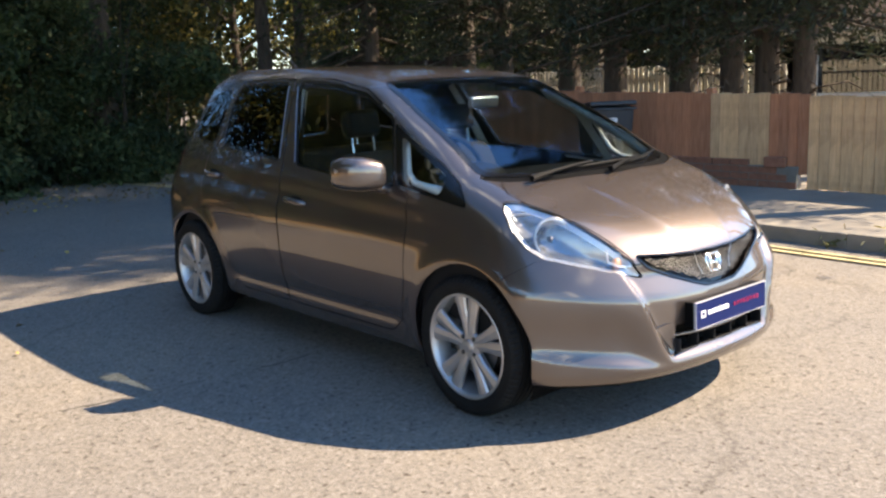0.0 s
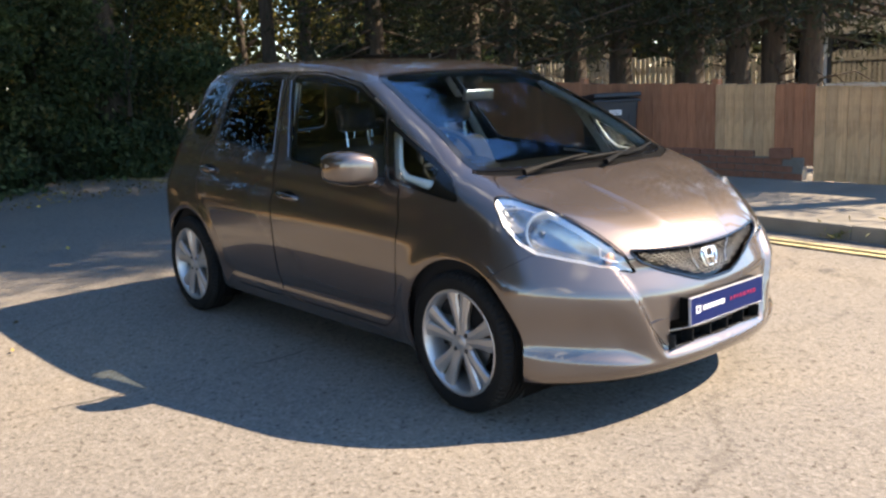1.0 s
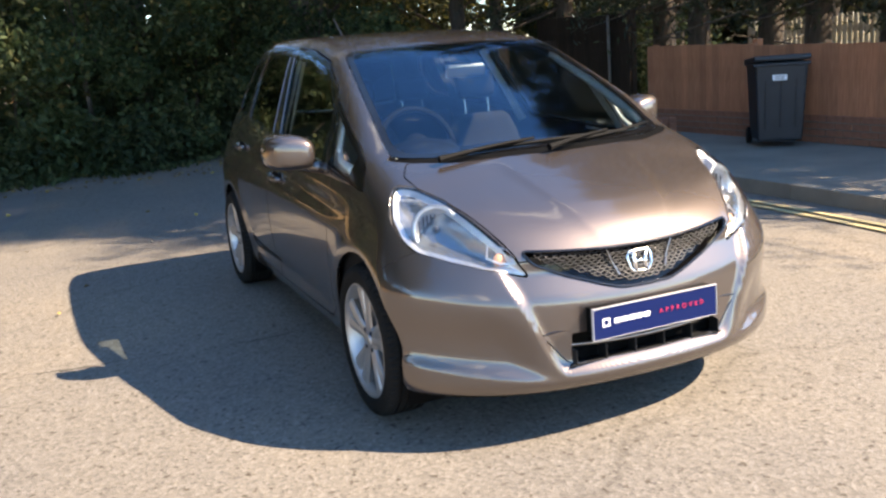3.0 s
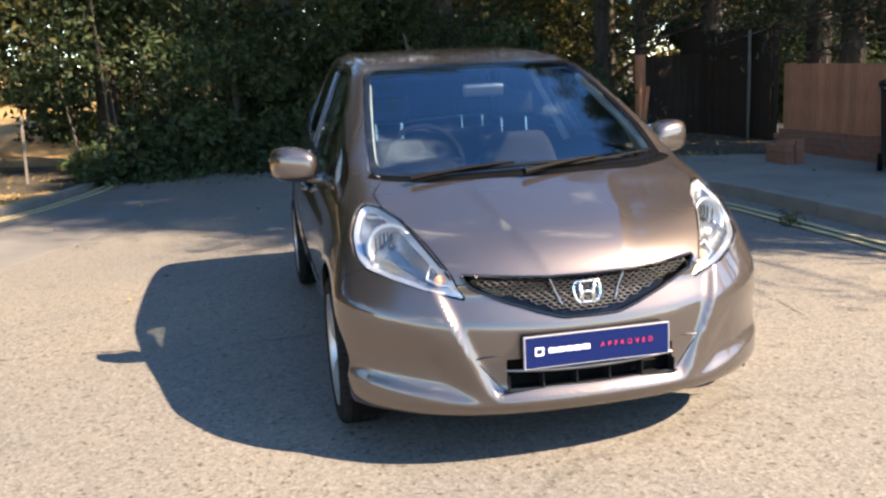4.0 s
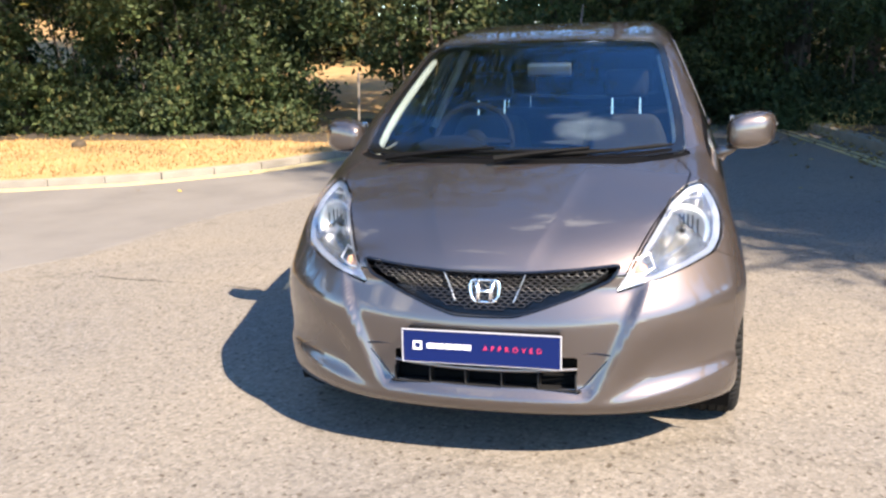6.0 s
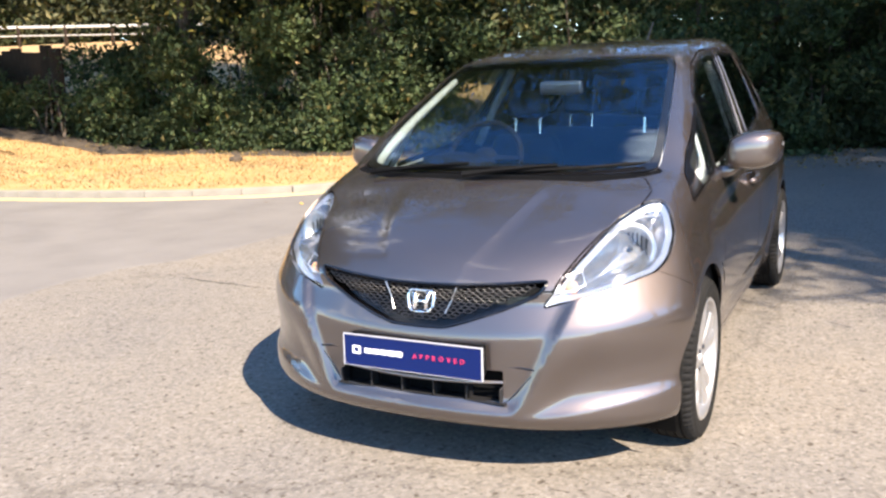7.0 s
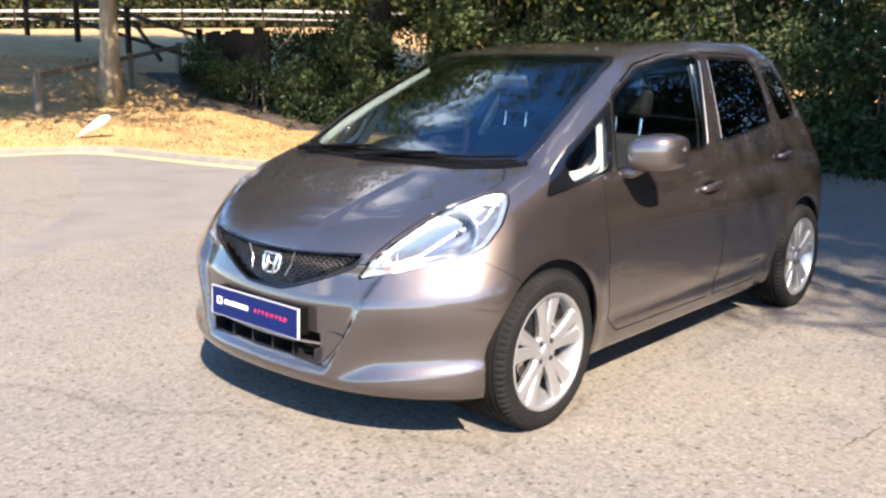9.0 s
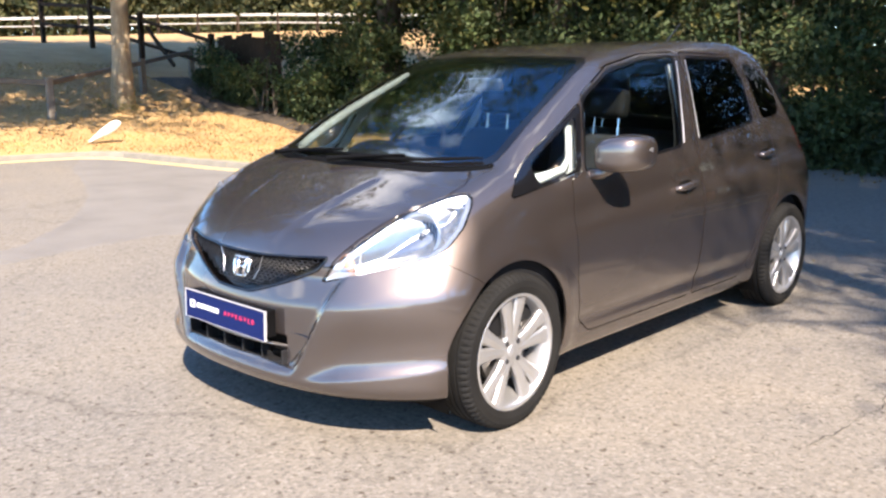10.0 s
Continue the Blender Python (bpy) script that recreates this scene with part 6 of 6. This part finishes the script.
board_fence(3.75, 5.75, 0.36, 1.20, 1.24, WOOD_BROWN, "brown-stained upright board fence panel on a low wall")
board_fence(1.80, 3.74, 0.36, 1.14, 1.18, WOOD_BROWN, "brown-stained board fence panel on a low brick wall")
board_fence(1.08, 1.79, 0.34, 1.13, 1.13, WOOD_PALE, "weathered pale board patch in a brown fence", posts=False)
board_fence(0.64, 1.07, 0.27, 1.11, 1.12, WOOD_BROWN, "narrow brown board patch above broken bricks", posts=False)
for k in range(4):
    board_fence(-1.22 - 1.86 * k + 0.01, 0.63 - 1.86 * k, 0.12, 1.06 - 0.03 * k, 1.09 - 0.03 * k, WOOD_PALE, "weathered pale vertical board fence down to the ground")
part("coping", box_mesh((0.06, 1.0, 0.03), (FENCE_X, 0.15, 1.10), (0, 0, 0), 0.004), WOOD_PALE, bpy.data.objects["fence_panel.004"])

# low brick wall under the fence
wall = tagged(new("wall_brick"), "low red-brick wall below the timber fence", kind="structure")
part("mortar_core", box_mesh((0.088, 5.02, 0.30), (FENCE_X, 3.24, 0.20)), MORTAR, wall)
brick_me = shared_box("brick", (0.102, 0.215, 0.065), BRICK_RED, 0.004)
for row in range(4):
    for k in range(23):
        y = 0.74 + 0.225 * k + (0.1125 if row % 2 else 0)
        if y > 5.72 or (row == 3 and y < 1.2) or (row == 2 and y < 0.9):
            continue
        piece("brick", brick_me, wall, (FENCE_X - 0.003 + random.uniform(-0.003, 0.003), y + 0.1, 0.115 + 0.036 + 0.075 * row), (0, 0, random.uniform(-0.6, 0.6)))
loose = new("loose_brick", shared_box("loose_brick", (0.10, 0.24, 0.11), BRICK_RED, 0.006))
loose.matrix_basis = pose(FENCE_X - 0.02, 0.98, 0.115 + 0.225 + 0.055 - 0.005, 0, 0, 5)
tagged(loose, "loose red brick lying on the broken wall end", "brick")

# stack of bricks on the footway
stack = thing("brick_stack", (4.95, 4.45, 0.118), "small stepped stack of old bricks on the footway", "bricks")
for row in range(4):
    for k in range(2):
        for j in range(2):
            if row == 3 and k:
                continue
            piece("brick", brick_me, stack, (j * 0.115 + random.uniform(-0.012, 0.012), k * 0.225 + random.uniform(-0.012, 0.012), 0.034 + 0.067 * row), (0, 0, random.uniform(-5, 5)))


def wheelie_bin(at):
    root = thing("wheelie_bin", at, "dark plastic wheelie bin with closed lid by the fence", "bin")
    bm = bmesh.new()
    add_box(bm, (0.56, 0.64, 0.90), (0, 0, 0.52), bevel=0.035, segments=3)
    for v in bm.verts:
        f = 0.84 + 0.16 * (v.co.z - 0.07) / 0.90
        v.co.x *= f
        v.co.y = v.co.y * f + 0.03 * (1 - f)
    part("body", bm, BIN_PLASTIC, root, smooth=False)
    bm = bmesh.new()
    add_box(bm, (0.60, 0.70, 0.06), (0, -0.01, 0.995), (-4, 0, 0), 0.025, 3)
    lid = part("lid", bm, BIN_PLASTIC, root)
    bm = bmesh.new()
    add_box(bm, (0.60, 0.68, 0.035), (0, 0, 0.945), bevel=0.012)
    part("rim", bm, BIN_PLASTIC, root)
    bm = bmesh.new()
    tube(bm, [(-0.24, 0.37, 0.97), (-0.24, 0.42, 0.98), (0.24, 0.42, 0.98), (0.24, 0.37, 0.97)], 0.016, 8)
    part("handle", bm, BIN_PLASTIC, root)
    for s in (-1, 1):
        bm = bmesh.new()
        lathe(bm, [(0.001, -0.025), (0.095, -0.025), (0.10, 0.0), (0.095, 0.025), (0.001, 0.025)], 20, Matrix.Translation((s * 0.25, 0.27, 0.10)))
        part("wheel", bm, RUBBER, root)
    for k in range(3):
        part("rib", box_mesh((0.02, 0.008, 0.55), ((k - 1) * 0.16, -0.30, 0.50), (2.5, 0, 0), 0.003, 1), BIN_PLASTIC, root)
    part("sticker", box_mesh((0.15, 0.004, 0.06), (-0.02, -0.325, 0.80), (3.2, 0, 0)), PLATE_WHITE, root, "white sticker")
    for k in range(2):
        part("print_bar", box_mesh((0.11, 0.003, 0.010), (-0.02, -0.328, 0.812 - 0.024 * k), (3.2, 0, 0)), BIN_PLASTIC, root)
    return root


wheelie_bin(pose(5.37, 2.99, 0.118, 0, 0, -34) @ Matrix.Diagonal((0.95, 0.95, 0.92, 1)))

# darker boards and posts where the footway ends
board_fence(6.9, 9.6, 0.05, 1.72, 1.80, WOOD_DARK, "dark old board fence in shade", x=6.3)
post = thing("gate_post", (5.15, 8.75, 0), "sunlit reddish timber gate post", "post")
part("shaft", box_mesh((0.12, 0.12, 1.45), (0, 0, 0.72), (0, 0, 12), 0.008), WOOD_BROWN, post)
part("brace", box_mesh((0.07, 0.05, 0.70), (0.05, -0.07, 0.60), (0, 7, 0), 0.006), WOOD_BROWN, post)
pole = thing("metal_pole", (6.20, 7.30, 0.10), "thin pale metal pole before a dark fence", "pole")
bm = bmesh.new()
tube(bm, [(0, 0, 0), (0.005, 0.003, 0.8), (0.0, 0.0, 1.60)], 0.022, 10)
part("shaft", bm, WOOD_GREY, pole, smooth=True)
bm = bmesh.new()
lathe(bm, [(0.026, 0.0), (0.026, 0.02), (0.016, 0.032), (0.001, 0.036)], 12, Matrix.Translation((0, 0, 1.59)) @ Matrix.Rotation(radians(-90), 4, "Y"))
part("cap", bm, WOOD_GREY, pole, smooth=True)
stake = thing("stake", (-4.05, 8.30, 0.08), "thin pale wooden stake beside the path opening", "stake")
part("shaft", box_mesh((0.035, 0.035, 0.98), (0, 0, 0.47), (0, 2, 15), 0.005, 1), WOOD_GREY, stake)
clod = bmesh.new()
bmesh.ops.create_icosphere(clod, subdivisions=2, radius=1.0)
for v in clod.verts:
    v.co *= 1 + 0.3 * noise.noise(v.co * 2.1)
    v.co = Vector((v.co.x * 0.11, v.co.y * 0.09, v.co.z * 0.08))
ob = part("clod", clod, SOIL_SHADE, None, smooth=True)
ob.matrix_basis = pose(-7.86, 6.69, float(verge_height(np.array([-7.86]), np.array([6.69]))[0]) + 0.03, 0, 0, 20)
tagged(ob, "dark lump of earth on the dry grass", "clod")
panel = thing("gate_leaf", (5.3, 8.95, 0), "dark brown boarded gate leaf beside a post", "gate")
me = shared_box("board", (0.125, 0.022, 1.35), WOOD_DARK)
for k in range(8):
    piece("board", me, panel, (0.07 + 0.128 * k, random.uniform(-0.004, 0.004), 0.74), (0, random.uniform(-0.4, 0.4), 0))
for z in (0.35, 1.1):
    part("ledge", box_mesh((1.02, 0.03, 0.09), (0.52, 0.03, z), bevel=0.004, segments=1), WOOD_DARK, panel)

# pale slatted fence and a white house beyond the conifers
pale = thing("slat_fence", (12.2, 0, 0), "bleached pale vertical slat fence in sun", "fence")
me = shared_box("slat", (0.02, 0.095, 1.50), WOOD_WHITE)
for k in range(43, 95):
    piece("slat", me, pale, (random.uniform(-0.01, 0.01), -1.0 + 0.125 * k, 0.77 + random.uniform(-0.03, 0.03)), (random.uniform(-0.7, 0.7), 0, 0))
for z in (0.4, 1.3):
    part("rail", box_mesh((0.05, 6.5, 0.08), (0.04, 7.6, z)), WOOD_WHITE, pale)

house = thing("house", Matrix.Translation((15.5, 0.9, 0)) @ Matrix.Diagonal((1, 1, 0.78, 1)), "white rendered low house with dark windows", "house")
for size, at in (((0.3, 3.2, 2.7), (0, -4.4, 1.35)), ((0.3, 3.0, 1.0), (0, -1.3, 0.5)), ((0.3, 3.0, 0.35), (0, -1.3, 2.525)), ((0.3, 0.7, 2.7), (0, 0.55, 1.35)),
                 ((0.3, 3.6, 1.0), (0, 2.7, 0.5)), ((0.3, 3.6, 0.35), (0, 2.7, 2.525)), ((0.3, 0.75, 2.7), (0, 4.87, 1.35)), ((5.0, 0.3, 2.7), (2.35, 5.1, 1.35)), ((5.0, 0.3, 2.7), (2.35, -5.85, 1.35))):
    part("wall", box_mesh(size, at), WHITE_WALL, house)
DARK_PANE = material("dark_window_glass", (0.01, 0.013, 0.02), 0.05, 0.0, Coat_Weight=1.0)
for y, w in ((-1.3, 3.0), (2.7, 3.6)):
    win = part("window", box_mesh((0.05, w, 0.06), (-0.03, y, 1.03)), WHITE_WALL, house)
    part("pane", box_mesh((0.02, w, 1.35), (0.05, y, 1.675)), DARK_PANE, win)
    part("frame", box_mesh((0.06, 0.07, 1.35), (0.02, y, 1.675)), WHITE_WALL, win)
bm = bmesh.new()
vs = [bm.verts.new(p) for p in ((-0.6, -6.3, 2.68), (-0.6, 5.6, 2.68), (2.4, 5.6, 4.2), (2.4, -6.3, 4.2), (5.4, 5.6, 2.68), (5.4, -6.3, 2.68))]
for f in ((0, 1, 2, 3), (3, 2, 4, 5), (1, 4, 2), (0, 3, 5), (0, 5, 4, 1)):
    bm.faces.new([vs[i] for i in f])
part("roof", bm, WOOD_DARK, house)
part("gutter", box_mesh((0.12, 11.9, 0.11), (-0.62, -0.35, 2.68), bevel=0.02), WHITE_RAIL, house)

# western side: knee rail, timber rail fence, dark boards, white barrier
def ground_at(x, y):
    return float(verge_height(np.array([float(x)]), np.array([float(y)]))[0])


def timber_rails(path, tops, rails, label, mat=WOOD_DARK, size=0.10):
    root = thing("rail_fence", (0, 0, 0), label, "fence", "timber rail fences")
    for x, y in path:
        g = ground_at(x, y)
        part("post", box_mesh((size * 1.25, size * 1.25, tops + 0.2), (x, y, g + tops / 2 - 0.1), (0, 0, random.uniform(-5, 5)), 0.01, 1), mat, root)
    for (xa, ya), (xb, yb) in zip(path, path[1:]):
        for z in rails:
            a, b = Vector((xa, ya, ground_at(xa, ya) + z)), Vector((xb, yb, ground_at(xb, yb) + z))
            d = b - a
            bm = box_mesh((d.length + 0.05, size * 0.6, size * 0.95), bevel=0.01, segments=1)
            bm.transform(Matrix.Translation((a + b) / 2) @ d.to_track_quat("X", "Z").to_matrix().to_4x4())
            part("rail", bm, mat, root)
    return root


timber_rails([(-15.2, 0.2), (-14.1, 3.55), (-16.2, 6.6), (-17.4, 8.6)], 0.78, (0.68,), "low weathered grey timber knee rail on dry grass", WOOD_GREY)
rails = timber_rails([(-24.5, 8.0), (-21.5, 8.05), (-18.9, 8.1), (-16.6, 8.7)], 1.30, (0.55, 1.12), "dark timber post-and-rail fence")
g = ground_at(-18.2, 8.2)
part("brace", box_mesh((1.6, 0.08, 0.09), (-18.2, 8.22, g + 0.62), (0, 38, 0), 0.01, 1), WOOD_DARK, rails)
boards = thing("board_screen", (-14.05, 8.75, ground_at(-14.05, 8.75)), "dark upright timber boards with hedge shade in their colour", "fence")
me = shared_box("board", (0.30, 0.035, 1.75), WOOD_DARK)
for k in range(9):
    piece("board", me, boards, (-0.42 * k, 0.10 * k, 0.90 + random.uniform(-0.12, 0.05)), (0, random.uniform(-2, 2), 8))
part("rail", box_mesh((3.9, 0.06, 0.10), (-1.7, 0.46, 1.2), (0, 0, -13), 0.006), WOOD_DARK, boards)

barrier = thing("crash_barrier", (0, 0, 0), "long white painted road barrier on a bank", "barrier")
line = [(-45.0, 8.0), (-38.0, 15.5), (-31.0, 21.5), (-23.0, 26.5), (-14.0, 30.5)]
for (xa, ya), (xb, yb) in zip(line, line[1:]):
    for z in (0.8, 0.45):
        a, b = Vector((xa, ya, ground_at(xa, ya) + z)), Vector((xb, yb, ground_at(xb, yb) + z))
        d = b - a
        bm = box_mesh((d.length + 0.1, 0.07, 0.12 if z > 0.6 else 0.06), bevel=0.02, segments=1)
        bm.transform(Matrix.Translation((a + b) / 2) @ d.to_track_quat("X", "Z").to_matrix().to_4x4())
        part("beam", bm, WHITE_RAIL, barrier)
    for q in np.linspace(0, 1, 6)[:-1]:
        x, y = xa + (xb - xa) * q, ya + (yb - ya) * q
        part("post", box_mesh((0.10, 0.10, 1.2), (x, y, ground_at(x, y) + 0.25)), WOOD_DARK, barrier)

stone = bmesh.new()
bmesh.ops.create_icosphere(stone, subdivisions=3, radius=1.0)
for v in stone.verts:
    v.co *= 1 + 0.16 * noise.noise(v.co * 1.6)
    v.co = Vector((v.co.x * 0.32, v.co.y * 0.08, v.co.z * (0.07 + 0.03 * v.co.x)))
ob = part("pale_stone", stone, WHITE_WALL, None, smooth=True)
ob.matrix_basis = pose(-11.4, 3.25, ground_at(-11.4, 3.25) + 0.20, 0, -33, 63.6)
tagged(ob, "white slab leaning up out of dry grass", "stone")

# weeds at the kerb
for x, y, n, spread in ((3.46, -1.35, 220, 0.10), (3.5, -0.75, 60, 0.05), (-14.5, 5.2, 260, 0.22), (4.6, 8.3, 420, 0.35), (-5.0, 8.2, 260, 0.3), (3.12, 1.62, 70, 0.06), (2.85, 8.7, 240, 0.26), (-15.1, 5.0, 90, 0.12)):
    g = ground_at(x, y) if x < -3 else 0.02 if x < 4 else 0.12
    pts = np.column_stack((x + rng.normal(size=n) * spread, y + rng.normal(size=n) * spread, g + np.abs(rng.normal(size=n)) * spread * 0.9))
    leaves_object("weed", pts, 0.07, WEED, None, "dry straggling weed clump at the kerb" if x > 0 else "green weed clump in dry grass", "weed", "stuff", slim=0.2, droop=-0.5)
